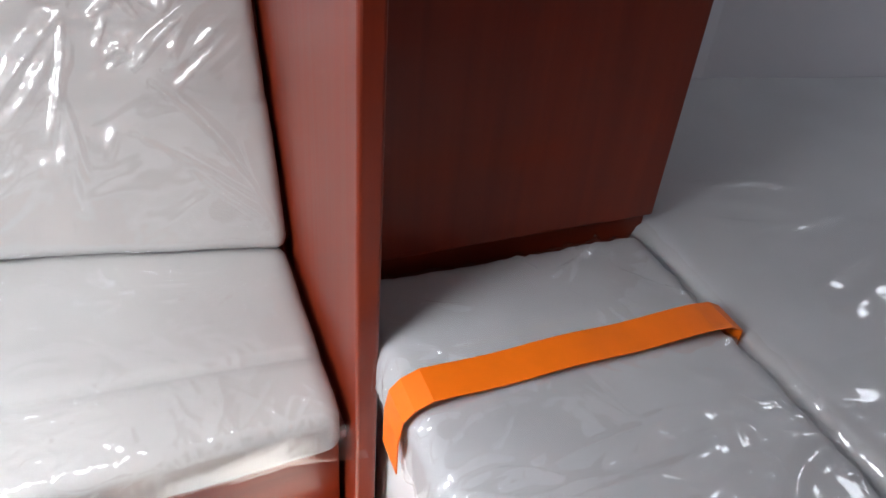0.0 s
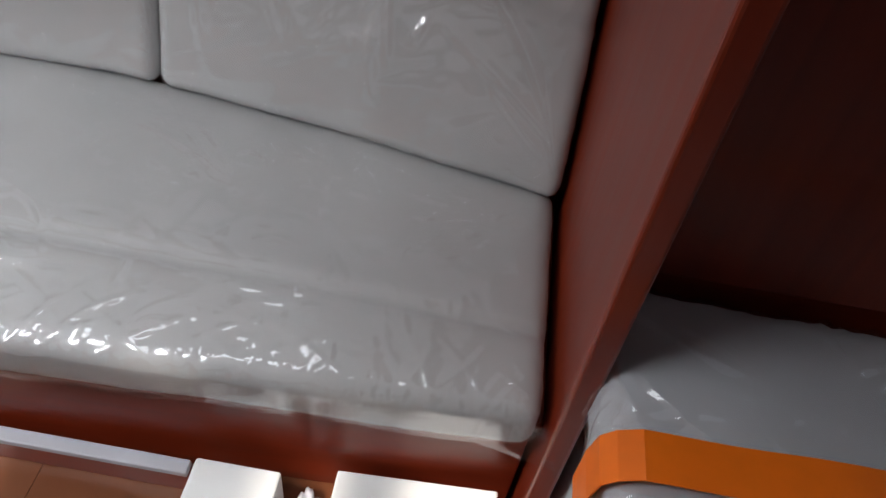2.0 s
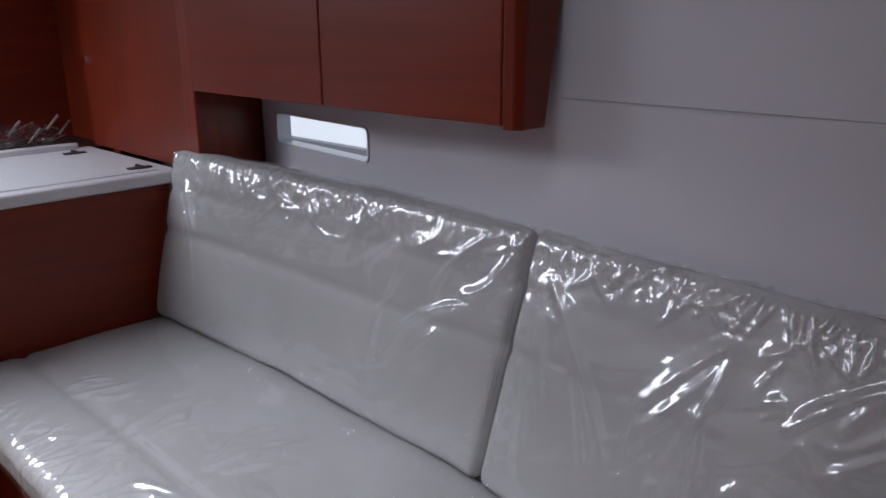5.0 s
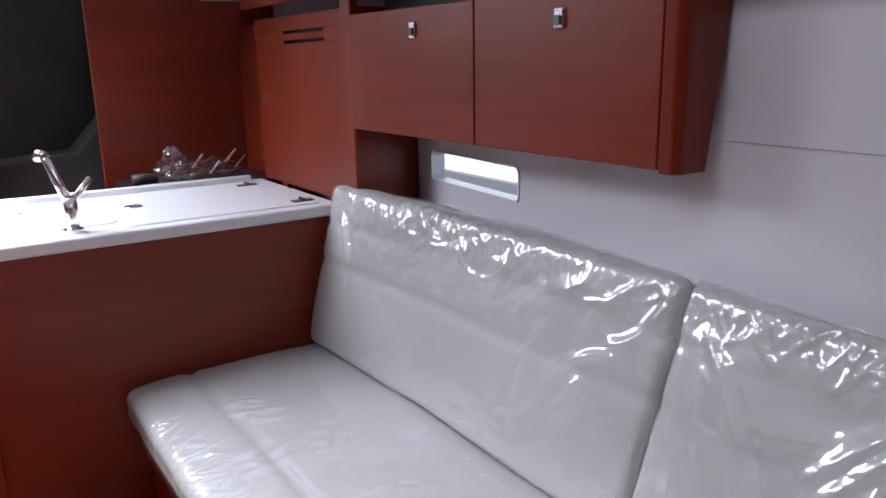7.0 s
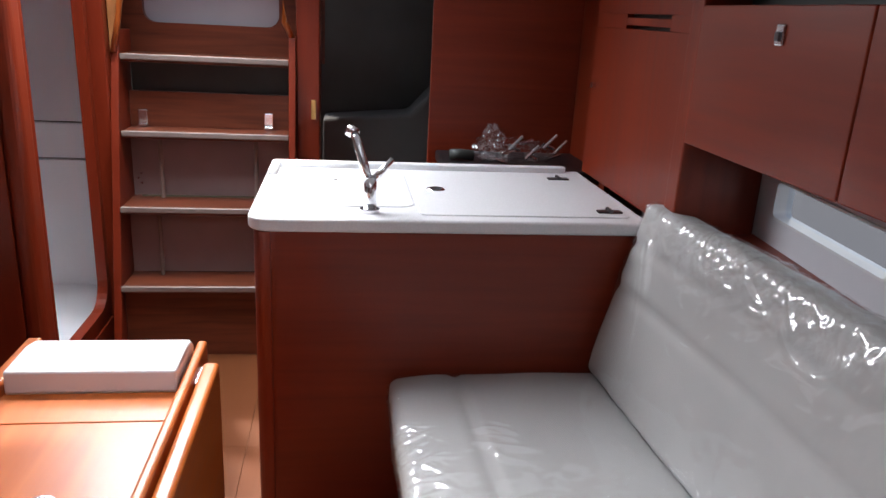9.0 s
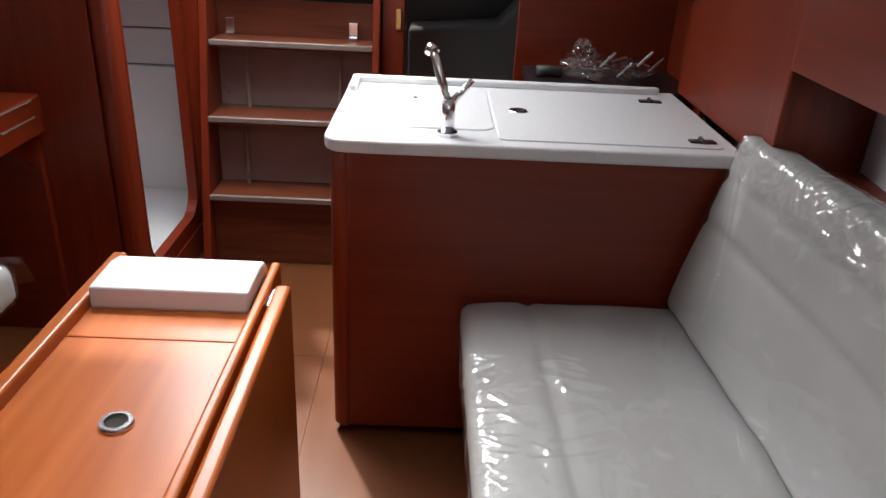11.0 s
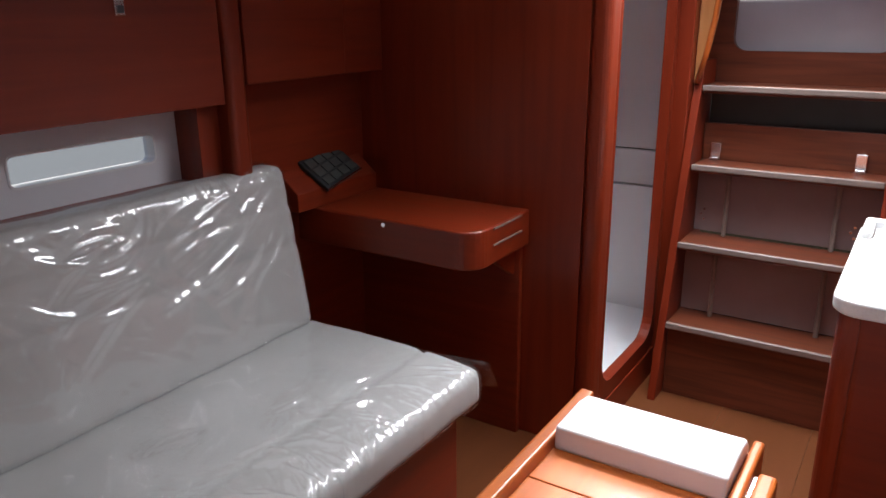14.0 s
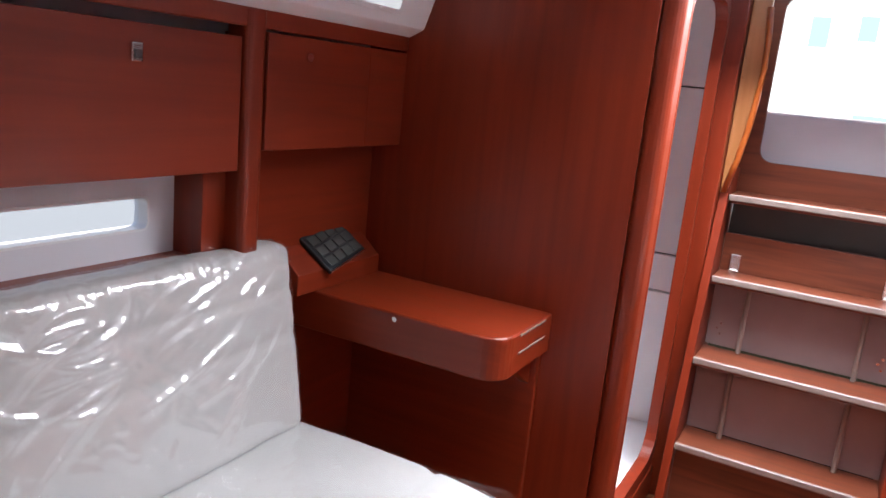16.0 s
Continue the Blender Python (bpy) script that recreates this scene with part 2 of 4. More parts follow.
def rounded(x0, x1, y0, y1, r, seg=6, corners=(1, 1, 1, 1)):
    """Outline of a rectangle with rounded corners, from the low corner round."""
    pts = []
    for (cx, cy, a0), on in zip(((x0, y0, 180), (x1, y0, 270), (x1, y1, 0), (x0, y1, 90)), corners):
        if not on:
            pts.append((cx, cy))
            continue
        ox, oy = (r if cx == x0 else -r), (r if cy == y0 else -r)
        for i in range(seg + 1):
            a = radians(a0 + 90 * i / seg)
            pts.append((cx + ox + r * math.cos(a), cy + oy + r * math.sin(a)))
    return pts


def tube(points, radius, seg=10, taper=None):
    """A round bar along points."""
    bm = bmesh.new()
    pts = [Vector(p) for p in points]
    rings = []
    for i, p in enumerate(pts):
        d = (pts[min(i + 1, len(pts) - 1)] - pts[max(i - 1, 0)]).normalized()
        q = d.to_track_quat("Z", "Y")
        r = radius if taper is None else radius * (1 + (taper - 1) * i / (len(pts) - 1))
        rings.append([bm.verts.new(p + q @ Vector((r * math.cos(2 * math.pi * k / seg), r * math.sin(2 * math.pi * k / seg), 0))) for k in range(seg)])
    for a, b in zip(rings, rings[1:]):
        for k in range(seg):
            bm.faces.new((a[k], a[(k + 1) % seg], b[(k + 1) % seg], b[k]))
    bm.faces.new(rings[0][::-1])
    bm.faces.new(rings[-1])
    return bm


def ring(cx, cy, z, r_in, r_out, h, seg=28):
    bm = bmesh.new()
    loops = []
    for r, zz in ((r_out, z), (r_out, z + h * 0.6), (r_out - (r_out - r_in) * 0.3, z + h), (r_in, z + h), (r_in, z)):
        loops.append([bm.verts.new((cx + r * math.cos(2 * math.pi * k / seg), cy + r * math.sin(2 * math.pi * k / seg), zz)) for k in range(seg)])
    for a, b in zip(loops, loops[1:] + loops[:1]):
        for k in range(seg):
            bm.faces.new((a[k], a[(k + 1) % seg], b[(k + 1) % seg], b[k]))
    bmesh.ops.recalc_face_normals(bm, faces=bm.faces)
    return bm


def disc(cx, cy, z0, z1, r, seg=24):
    return prism([(cx + r * math.cos(2 * math.pi * k / seg), cy + r * math.sin(2 * math.pi * k / seg)) for k in range(seg)], "z", z0, z1, 0)


class Folds:
    """Height of the sharp folds in a loose plastic cover of length L and depth D: crumpled edges, long pulls, small clusters."""
    CELL = 0.0025

    def __init__(self, L, D, seed, edges=(), pulls=(), clusters=8, tight=0.011):
        rng = random.Random(seed)
        self.L, self.D = L, D
        nx, ny = int(L / self.CELL) + 2, int(D / self.CELL) + 2
        self.grid = np.zeros((nx, ny))
        # short folds across an edge: side 0 and 1 are the ends of the length, 2 and 3 of the depth
        for side, depth, strength in edges:
            run = D if side < 2 else L
            at = 0.0
            while at < run:
                at += tight * rng.uniform(0.5, 2.2)
                gather = 0.5 + 0.5 * max(0.0, math.sin(at * 7.3 + seed) + 0.35 * math.sin(at * 23 + 2 * seed))
                a, b = rng.uniform(-0.6, 0.15) * depth, depth * rng.uniform(0.5, 1.3)
                lean = rng.gauss(0, 0.8) * (b - a)
                h = strength * gather * rng.uniform(0.3, 1.0)
                if side < 2:
                    x0, x1 = (a, b) if side == 0 else (L - a, L - b)
                    self.ridge((x0, at), (x1, at + lean), h, rng.uniform(0.004, 0.008), rng.gauss(0, 0.15))
                else:
                    y0, y1 = (a, b) if side == 2 else (D - a, D - b)
                    self.ridge((at, y0), (at + lean, y1), h, rng.uniform(0.004, 0.008), rng.gauss(0, 0.15))
        # long pulls fan out from a point: (u, v, heading in degrees, count, length)
        for u, v, heading, count, length in pulls:
            for i in range(count):
                a = radians(heading + rng.uniform(-22, 22))
                r = length * rng.uniform(0.5, 1.1)
                p = (u * L + rng.uniform(-0.05, 0.05), v * D + rng.uniform(-0.04, 0.04))
                self.ridge(p, (p[0] + r * math.cos(a), p[1] + r * math.sin(a)), rng.uniform(0.005, 0.013), rng.uniform(0.008, 0.018), rng.gauss(0, 0.12))
        for i in range(clusters):
            c = (rng.uniform(0.06, 0.94) * L, rng.uniform(0.12, 0.88) * D)
            a0 = rng.uniform(0, math.pi)
            for k in range(rng.randint(2, 6)):
                a = a0 + rng.gauss(0, 0.5)
                p = (c[0] + rng.gauss(0, 0.03), c[1] + rng.gauss(0, 0.03))
                r = rng.uniform(0.02, 0.09)
                self.ridge(p, (p[0] + r * math.cos(a), p[1] + r * math.sin(a)), rng.uniform(0.002, 0.006), rng.uniform(0.005, 0.01), rng.gauss(0, 0.2))

    def ridge(self, p, q, height, width, bend):
        """One curved fold from p to q, steep on one side, fading out at its ends."""
        c = self.CELL
        lo = [min(p[k], q[k]) - width * 2 - 0.15 * math.dist(p, q) for k in (0, 1)]
        hi = [max(p[k], q[k]) + width * 2 + 0.15 * math.dist(p, q) for k in (0, 1)]
        i0, i1 = max(0, int(lo[0] / c)), min(self.grid.shape[0], int(hi[0] / c) + 2)
        j0, j1 = max(0, int(lo[1] / c)), min(self.grid.shape[1], int(hi[1] / c) + 2)
        if i1 <= i0 or j1 <= j0:
            return
        x, y = np.meshgrid(np.arange(i0, i1) * c, np.arange(j0, j1) * c, indexing="ij")
        r = max(1e-4, math.dist(p, q))
        ux, uy = (q[0] - p[0]) / r, (q[1] - p[1]) / r
        s = ((x - p[0]) * ux + (y - p[1]) * uy) / r
        d = (y - p[1]) * ux - (x - p[0]) * uy - 4 * bend * r * s * (1 - s)
        along = np.clip(4 * s * (1 - s), 0, 1) ** 0.6
        across = np.where(d > 0, np.clip(1 - d / width, 0, 1), np.clip(1 + d / (width * 1.4), 0, 1) ** 1.3)
        view = self.grid[i0:i1, j0:j1]
        np.maximum(view, height * along * across, out=view)

    def at(self, x, y):
        fx = min(max(x / self.CELL, 0), self.grid.shape[0] - 1.001)
        fy = min(max(y / self.CELL, 0), self.grid.shape[1] - 1.001)
        i, j = int(fx), int(fy)
        a, b = fx - i, fy - j
        g = self.grid
        return (g[i, j] * (1 - a) + g[i + 1, j] * a) * (1 - b) + (g[i, j + 1] * (1 - a) + g[i + 1, j + 1] * a) * b


def cushion(size, radius, warp, step=0.016, crown=0.012, grooves=(), wrinkle=0.0035, seed=0.0, film=0.0, folds=None):
    """A padded block in its own box (length, depth, height), with stitched grooves across the depth and a loose wrap
    creased near the edges; warp maps (length, depth, height) to the world."""
    L, D, Hh = size
    bm = bmesh.new()
    verts = {}
    n = [max(4, round(s / step)) for s in (L, D, Hh)]
    r = radius

    def vert(i, j, k):
        key = (i, j, k)
        if key in verts:
            return verts[key]
        p = Vector((L * i / n[0], D * j / n[1], Hh * k / n[2]))
        c = Vector((min(max(p.x, r), L - r), min(max(p.y, r), D - r), min(max(p.z, r), Hh - r)))
        off = p - c
        nor = off.normalized() if off.length > 1e-6 else Vector((0, 0, 1))
        if off.length > 1e-6:
            p = c + nor * r
        u, v = p.x / L, p.y / D
        top = p.z / Hh
        p.z += (crown * (1 - (2 * u - 1) ** 4) * (1 - (2 * v - 1) ** 4)) * top
        for g, depth in grooves:
            p.z -= depth * math.exp(-(((p.y - g * D) / 0.014) ** 2)) * top
        edge = min(p.x, L - p.x, p.y, D - p.y)
        near = math.exp(-edge / 0.06)
        q = Vector((p.x * 26 + seed, p.y * 26 + seed, p.z * 26))
        qe = Vector((p.x * 38 + seed * 2, p.y * 9 + 1.5 * noise.noise(q * 0.3), p.z * 9)) if min(p.y, D - p.y) < min(p.x, L - p.x) else Vector((p.x * 9, p.y * 38 + seed, p.z * 9))
        w = wrinkle * (0.35 * noise.noise(q) + near * (abs(noise.noise(qe)) * 2.2 - 0.5)) + 0.004 * noise.noise(q * 0.22)
        if film:
            w += film + folds.at(p.x, p.y)
        p += nor * w
        verts[key] = bm.verts.new(warp(p.x, p.y, p.z))
        return verts[key]

    def sheet(fix, at, a, b):
        for s in range(n[a]):
            for t in range(n[b]):
                ids = []
                for ds, dt in ((0, 0), (1, 0), (1, 1), (0, 1)):
                    key = [0, 0, 0]
                    key[fix], key[a], key[b] = at, s + ds, t + dt
                    ids.append(vert(*key))
                bm.faces.new(ids)

    for fix, a, b in ((0, 1, 2), (1, 0, 2), (2, 0, 1)):
        for at in (0, n[fix]):
            if film and fix == 2 and at == 0:
                continue
            sheet(fix, at, a, b)
    bmesh.ops.recalc_face_normals(bm, faces=bm.faces)
    return bm


def lerp(a, b, t):
    return a + (b - a) * t


def spline(knots):
    """Smooth value through (at, value) knots."""
    def f(y):
        ks = knots
        if y <= ks[0][0]:
            return ks[0][1]
        for (a, va), (b, vb) in zip(ks, ks[1:]):
            if y <= b:
                t = (y - a) / (b - a)
                return lerp(va, vb, t)
        return ks[-1][1]
    return f


# ---- setting ----
DECK = 1.95          # underside of the coachroof
HULL_R, HULL_L = 1.115, -1.8


def wall_with_hole(x0, x1, y0, y1, z0, z1, hy0, hy1, hz0, hz1, r=0.03, axis="x"):
    """A slab of wall across the axis, with a rounded opening through it."""
    bm = bmesh.new()
    inner = rounded(hy0, hy1, hz0, hz1, r, 5)
    k = len(inner)
    cy, cz = (hy0 + hy1) / 2, (hz0 + hz1) / 2
    outer = []
    for p in inner:
        dy, dz = p[0] - cy, p[1] - cz
        # the outer ring lies where a ray from the opening's middle leaves the wall
        s = min(((y1 if dy > 0 else y0) - cy) / dy if abs(dy) > 1e-6 else 1e9, ((z1 if dz > 0 else z0) - cz) / dz if abs(dz) > 1e-6 else 1e9)
        outer.append((cy + dy * s, cz + dz * s))
    def put(p, c):
        return (c, p[0], p[1]) if axis == "x" else (p[0], c, p[1])
    rings = [[bm.verts.new(put(p, c)) for p in pts] for pts, c in ((outer, x0), (inner, x0), (inner, x1), (outer, x1))]
    for a, b in zip(rings, rings[1:] + rings[:1]):
        for i in range(k):
            bm.faces.new((a[i], a[(i + 1) % k], b[(i + 1) % k], b[i]))
    # corners of the slab
    for c in (x0, x1):
        for yc, zc in ((y0, z0), (y1, z0), (y1, z1), (y0, z1)):
            src = rings[0] if c == x0 else rings[3]
            for i in range(k):
                p, q = outer[i], outer[(i + 1) % k]
                on = lambda w: (abs(w[0] - yc) < 1e-5, abs(w[1] - zc) < 1e-5)
                a, b = on(p), on(q)
                if (a[0] and b[1] and not a[1] and not b[0]) or (a[1] and b[0] and not a[0] and not b[1]):
                    bm.faces.new((src[i], src[(i + 1) % k], bm.verts.new(put((yc, zc), c))))
    bmesh.ops.recalc_face_normals(bm, faces=bm.faces)
    return bm


# floor
sub = solo("floor", box(-2.0, 1.4, -2.6, 4.5, -0.06, -0.006, 0), GAP, "dark sub-floor under the wooden cabin sole boards", "floor", kind="structure")

# hull sides with their long windows
win_r = (1.923, 2.395, 0.992, 1.088)
win_l = (1.85, 2.27, 1.085, 1.172)
hull_flare = spline(((-2.6, -0.5), (-0.6, -0.06), (0.55, -0.015), (1.34, -0.005), (1.9, 0.038), (2.5, 0.095), (4.5, 0.2)))


def follow_hull(bm):
    """Bend a straight strip of the port side to the hull's plan."""
    for y in (-1.6, -0.6, 0.55, 1.34, 1.9, 2.5, 3.3):
        bmesh.ops.bisect_plane(bm, geom=bm.verts[:] + bm.edges[:] + bm.faces[:], plane_co=(0, y, 0), plane_no=(0, 1, 0))
    for v in bm.verts:
        v.co.x += hull_flare(v.co.y)
    return bm


hull_r = solo("wall_port", follow_hull(wall_with_hole(HULL_R, HULL_R + 0.05, -2.6, 4.5, 0.0, 1.6, *win_r, 0.02)), LINER, "white padded vinyl hull lining with a long low window", "wall", kind="structure")
hull_l = solo("wall_starboard", wall_with_hole(HULL_L - 0.05, HULL_L, -2.6, 4.5, 0.0, 1.75, *win_l, 0.02), LINER, "white vinyl hull lining with a long low window", "wall", kind="structure")
part("lining_seam", follow_hull(box(HULL_R - 0.0015, HULL_R, -0.05, 1.31, 1.2, 1.202, 0)), SEAM, hull_r)
part("lining_seam", follow_hull(box(HULL_R - 0.004, HULL_R, -0.05, 1.31, 1.455, 1.462, 0)), GREY_DARK, hull_r)


def hull_window(name, x, w, sign):
    y0, y1, z0, z1 = w
    ob = tagged(new(name), "long low hull window with a white rounded frame", "window", kind="structure")
    bm = bmesh.new()
    o, i = rounded(y0, y1, z0, z1, 0.02, 5), rounded(y0 + 0.006, y1 - 0.006, z0 + 0.006, z1 - 0.006, 0.015, 5)
    k = len(o)
    rings = [[bm.verts.new((c, p[0], p[1])) for p in pts] for pts, c in ((o, x - sign * 0.003), (i, x - sign * 0.003), (i, x + sign * 0.045), (o, x + sign * 0.045))]
    for a, b in zip(rings, rings[1:] + rings[:1]):
        for j in range(k):
            bm.faces.new((a[j], a[(j + 1) % k], b[(j + 1) % k], b[j]))
    bmesh.ops.recalc_face_normals(bm, faces=bm.faces)
    part("window_frame", follow_hull(bm) if sign > 0 else bm, GELCOAT, ob)
    bm = box(*sorted((x + sign * 0.028, x + sign * 0.032)), y0 + 0.004, y1 - 0.004, z0 + 0.004, z1 - 0.004, 0)
    pane = part("pane", follow_hull(bm) if sign > 0 else bm, GLASS, ob, "clear acrylic pane")
    pane.visible_shadow = False
    return ob


hull_window("window_1", HULL_R, win_r, 1)
hull_window("window_2", HULL_L, win_l, -1)

# deckhead: flat coachroof with companionway and added unseen hatch openings, and low side decks
bm = bmesh.new()
HATCH_A, HATCH_B, SLOT, FORE_FILL_HOLE = (-0.5, -0.1, 1.66, 1.88), (-0.5, -0.1, 1.97, 2.12), (-0.8, -0.13, 2.65, 4.5), (0.1, 0.6, -1.75, -1.25)
PORT_FILL_HOLE = (0.11, 0.49, 0.91, 1.49)
xs = [-2.0, -0.8, -0.5, -0.13, -0.1, 0.1, 0.11, 0.49, 0.6, 1.4]
ys = [-2.6, -1.75, -1.25, 0.91, 1.49, 1.66, 1.88, 1.97, 2.12, 2.65, 4.5]
for xa, xb in zip(xs, xs[1:]):
    for ya, yb in zip(ys, ys[1:]):
        cx, cy = (xa + xb) / 2, (ya + yb) / 2
        if any(a < cx < b and c < cy < d for a, b, c, d in (HATCH_A, HATCH_B, SLOT, FORE_FILL_HOLE, PORT_FILL_HOLE)):
            continue
        box(xa, xb, ya, yb, DECK, DECK + 0.06, 0, bm=bm)
ceiling = solo("ceiling", bm, GELCOAT, "white moulded coachroof underside with added hatch openings", "ceiling", kind="structure")
# unseen lid blocks the sun above the fill lamp's opening
part("hatch_lid", box(0.09, 0.51, 0.89, 1.51, DECK + 0.062, DECK + 0.08, 0.004), PAPER, ceiling, "unseen opaque lid added to keep out the sun")
DECK_SIDES = (
    ("trim_deck_port_fore", -2.6, 1.31, ((1.27, 1.462), (1.115, 1.465), (1.0, 1.5), (0.93, 1.56), (0.9, 1.95), (0.98, 1.95), (1.3, 1.6))),
    ("trim_deck_port_aft", 1.312, 4.5, ((1.3, 1.6), (1.0, 1.6), (0.945, 1.6), (0.92, 1.63), (0.9, 1.95), (0.98, 1.95), (1.3, 1.68))),
    ("trim_deck_starboard", -2.6, 4.5, ((-1.8, 1.6), (-1.68, 1.62), (-1.6, 1.66), (-1.5, 1.95), (-1.6, 1.95), (-1.85, 1.72))))
for name, ya, yb, prof in DECK_SIDES:
    solo(name, prism(list(prof), "y", ya, yb, 0.004), GELCOAT, "white moulded underside of the side deck", "ceiling", kind="structure")

# ends
solo("wall_fore", box(-2.0, 1.4, -2.65, -2.6, -0.1, 2.0, 0), LINER, "white lined bow end of the fore cabin", "wall", kind="structure")
solo("wall_aft_port", box(0.5, 1.26, 3.72, 3.75, 0, 1.95, 0.003), WOOD_X, "mahogany bulkhead behind the galley", "wall", kind="structure")
# end wall coloured dark in place of the cabin's shade
solo("wall_stern", box(0.02, 1.4, 4.45, 4.5, -0.1, 2.0, 0), GREY_DARK, "end of the aft cabin, coloured dark for its shade", "wall", kind="structure")

# half bulkhead at the settee's end, and its twin
bulk = thing("wall_main_bulkhead", "glossy mahogany bulkhead panel at the end of the settee", "wall", kind="structure")
part("panel", box(0.352, HULL_R, 0.518, 0.548, 0, DECK, 0.002), WOOD_Z, bulk)
part("edge_trim", box(0.338, 0.356, 0.515, 0.551, 0, DECK, 0.006, 3), WOOD_Z, bulk, "rounded solid mahogany edge")
bulk2 = thing("wall_bulkhead_starboard", "mahogany bulkhead panel beside the fore cabin doorway", "wall", kind="structure")
part("panel", box(HULL_L, -0.42, 0.1, 0.13, 0, DECK, 0.002), WOOD_Z, bulk2)

# starboard bulkhead behind the chart table, with corner post
cb = thing("wall_chart_bulkhead", "tall mahogany bulkhead behind the chart table", "wall", kind="structure")
part("panel", box(HULL_L, -0.865, 3.15, 3.175, 0, DECK, 0.002), WOOD_Z, cb)
part("corner_post", prism(rounded(-0.868, -0.8, 3.146, 3.245, 0.028, 5), "z", 0, DECK, 0), WOOD_Z, cb, "rounded solid mahogany corner post", smooth=False)

# head compartment: doorway along the passage, white moulding inside
hd = thing("door_1", "open head doorway with a rounded mahogany frame", "door", kind="structure")
bm = bmesh.new()
opening = rounded(3.245, 3.80, 0.2, 1.85, 0.1, 6)
rim = rounded(3.225, 3.87, 0.12, 1.9, 0.12, 6)
rings = [[bm.verts.new((c, p[0], p[1])) for p in pts] for pts, c in ((rim, -0.806), (opening, -0.8), (opening, -0.84), (rim, -0.84))]
for a, b in zip(rings, rings[1:] + rings[:1]):
    for i in range(len(a)):
        bm.faces.new((a[i], a[(i + 1) % len(a)], b[(i + 1) % len(a)], b[i]))
bmesh.ops.recalc_face_normals(bm, faces=bm.faces)
part("door_frame", bm, WOOD_Z, hd)
part("threshold", box(-0.838, -0.802, 3.18, 3.9, 0, 0.125, 0.004), WOOD_Y, hd)
hw = thing("wall_head", "white moulded head compartment with horizontal joints", "wall", kind="structure")
for i, (za, zb, out) in enumerate(((0.02, 0.702, 0.0), (0.708, 0.868, 0.012), (0.874, 1.583, 0.02), (1.589, 1.95, 0.026))):
    part("panel", box(-1.78, -0.83, 4.3 + out, 4.34, za, zb, 0.004), GELCOAT, hw)
part("joint_backing", box(-1.78, -0.83, 4.345, 4.35, 0, 1.95, 0), GREY_DARK, hw, "dark joint between the mouldings")
part("side_panel", box(-1.79, -1.75, 3.18, 4.3, 0, 1.95, 0), GELCOAT, hw)
part("floor_moulding", box(-1.75, -0.845, 3.18, 4.3, 0.02, 0.1, 0.01), GELCOAT, hw)


# ---- companionway ----
def companionway():
    st = thing("companionway_stairs", "steep mahogany companionway stairs with pale nosings", "stairs")
    levels = ((3.68, 0.316), (3.75, 0.627), (3.845, 0.915), (3.905, 1.21))
    xa, xb = -0.712, -0.06
    for i, (y, z) in enumerate(levels):
        back = y + 0.2
        tread = part("tread", box(xa, xb, y + 0.012, back, z - 0.03, z, 0.004), STEP_WOOD, st)
        part("nosing", box(xa, xb, y - 0.002, y + 0.016, z - 0.02, z + 0.003, 0.004, 3), NOSING, tread, "pale worn nosing strip")
    # backs between the treads
    for (ya, za), (yb, zb), m in zip(((3.75, 0.0),) + levels[:2], levels[:3], (STEP_WOOD, RISER, RISER)):
        part("riser", box(xa, xb, yb + 0.13 if za else 3.72, yb + 0.15 if za else 3.74, za, zb - 0.03, 0.002), m, st)
    part("riser", box(xa, xb, 4.0, 4.02, 0.915, 1.06, 0.002), STEP_WOOD, st)
    # dark grey panel stands for the shade below the top tread
    part("recess", box(xa, xb, 4.06, 4.08, 1.04, 1.18, 0.002), GREY_DARK, st, "set-back panel below the top tread, coloured dark as shade")
    for zl, zh, y in ((0.316, 0.597, 3.84), (0.627, 0.885, 3.93)):
        for x in (-0.585, -0.2):
            part("stay_rod", tube(((x, y, zl), (x, y, zh)), 0.009), NOSING, st, "thin upright rod")
    for x in (-0.655, -0.13):
        for dx, dz in ((0, 0), (-0.012, 0.02), (0.0, 0.04)):
            part("screw", tube(((x + dx, 3.888, 0.7 + dz), (x + dx, 3.882, 0.7 + dz)), 0.005, 8), CHROME, st)
    for x in (-0.66, -0.15):
        br = part("bracket", box(x - 0.02, x + 0.02, 3.985, 3.999, 0.92, 0.985, 0.004), CHROME, st, "small bright metal bracket")
        part("bracket_lip", box(x - 0.018, x + 0.018, 3.965, 3.99, 0.918, 0.93, 0.003), CHROME, br)
    part("stringer", prism([(3.62, 0), (4.1, 0), (4.1, 1.3), (3.93, 1.3), (3.85, 1.0)], "x", -0.745, -0.714, 0.004), WOOD_Z, st)
    part("stringer", prism([(3.66, 0), (4.1, 0), (4.1, 1.3), (3.9, 1.3)], "x", -0.058, -0.03, 0.004), WOOD_Z, st)


companionway()

ent = thing("wall_companionway", "mahogany companionway bulkhead around the white entrance", "wall", kind="structure")
part("panel", wall_with_hole(4.1, 4.13, -0.80, 0.08, 1.19, 1.95, -0.66, -0.11, 1.33, 1.93, 0.05, "y"), STEP_WOOD, ent)
part("jamb", box(-0.842, -0.747, 3.85, 4.1, 0, 1.95, 0.006), WOOD_Z, ent, "solid mahogany jamb")
part("jamb", box(-0.028, 0.065, 3.9, 4.1, 0, 1.95, 0.006), WOOD_Z, ent, "solid mahogany jamb")
hr = thing("grab_rail", "curved varnished wooden grab rail beside the companionway", "handrail")
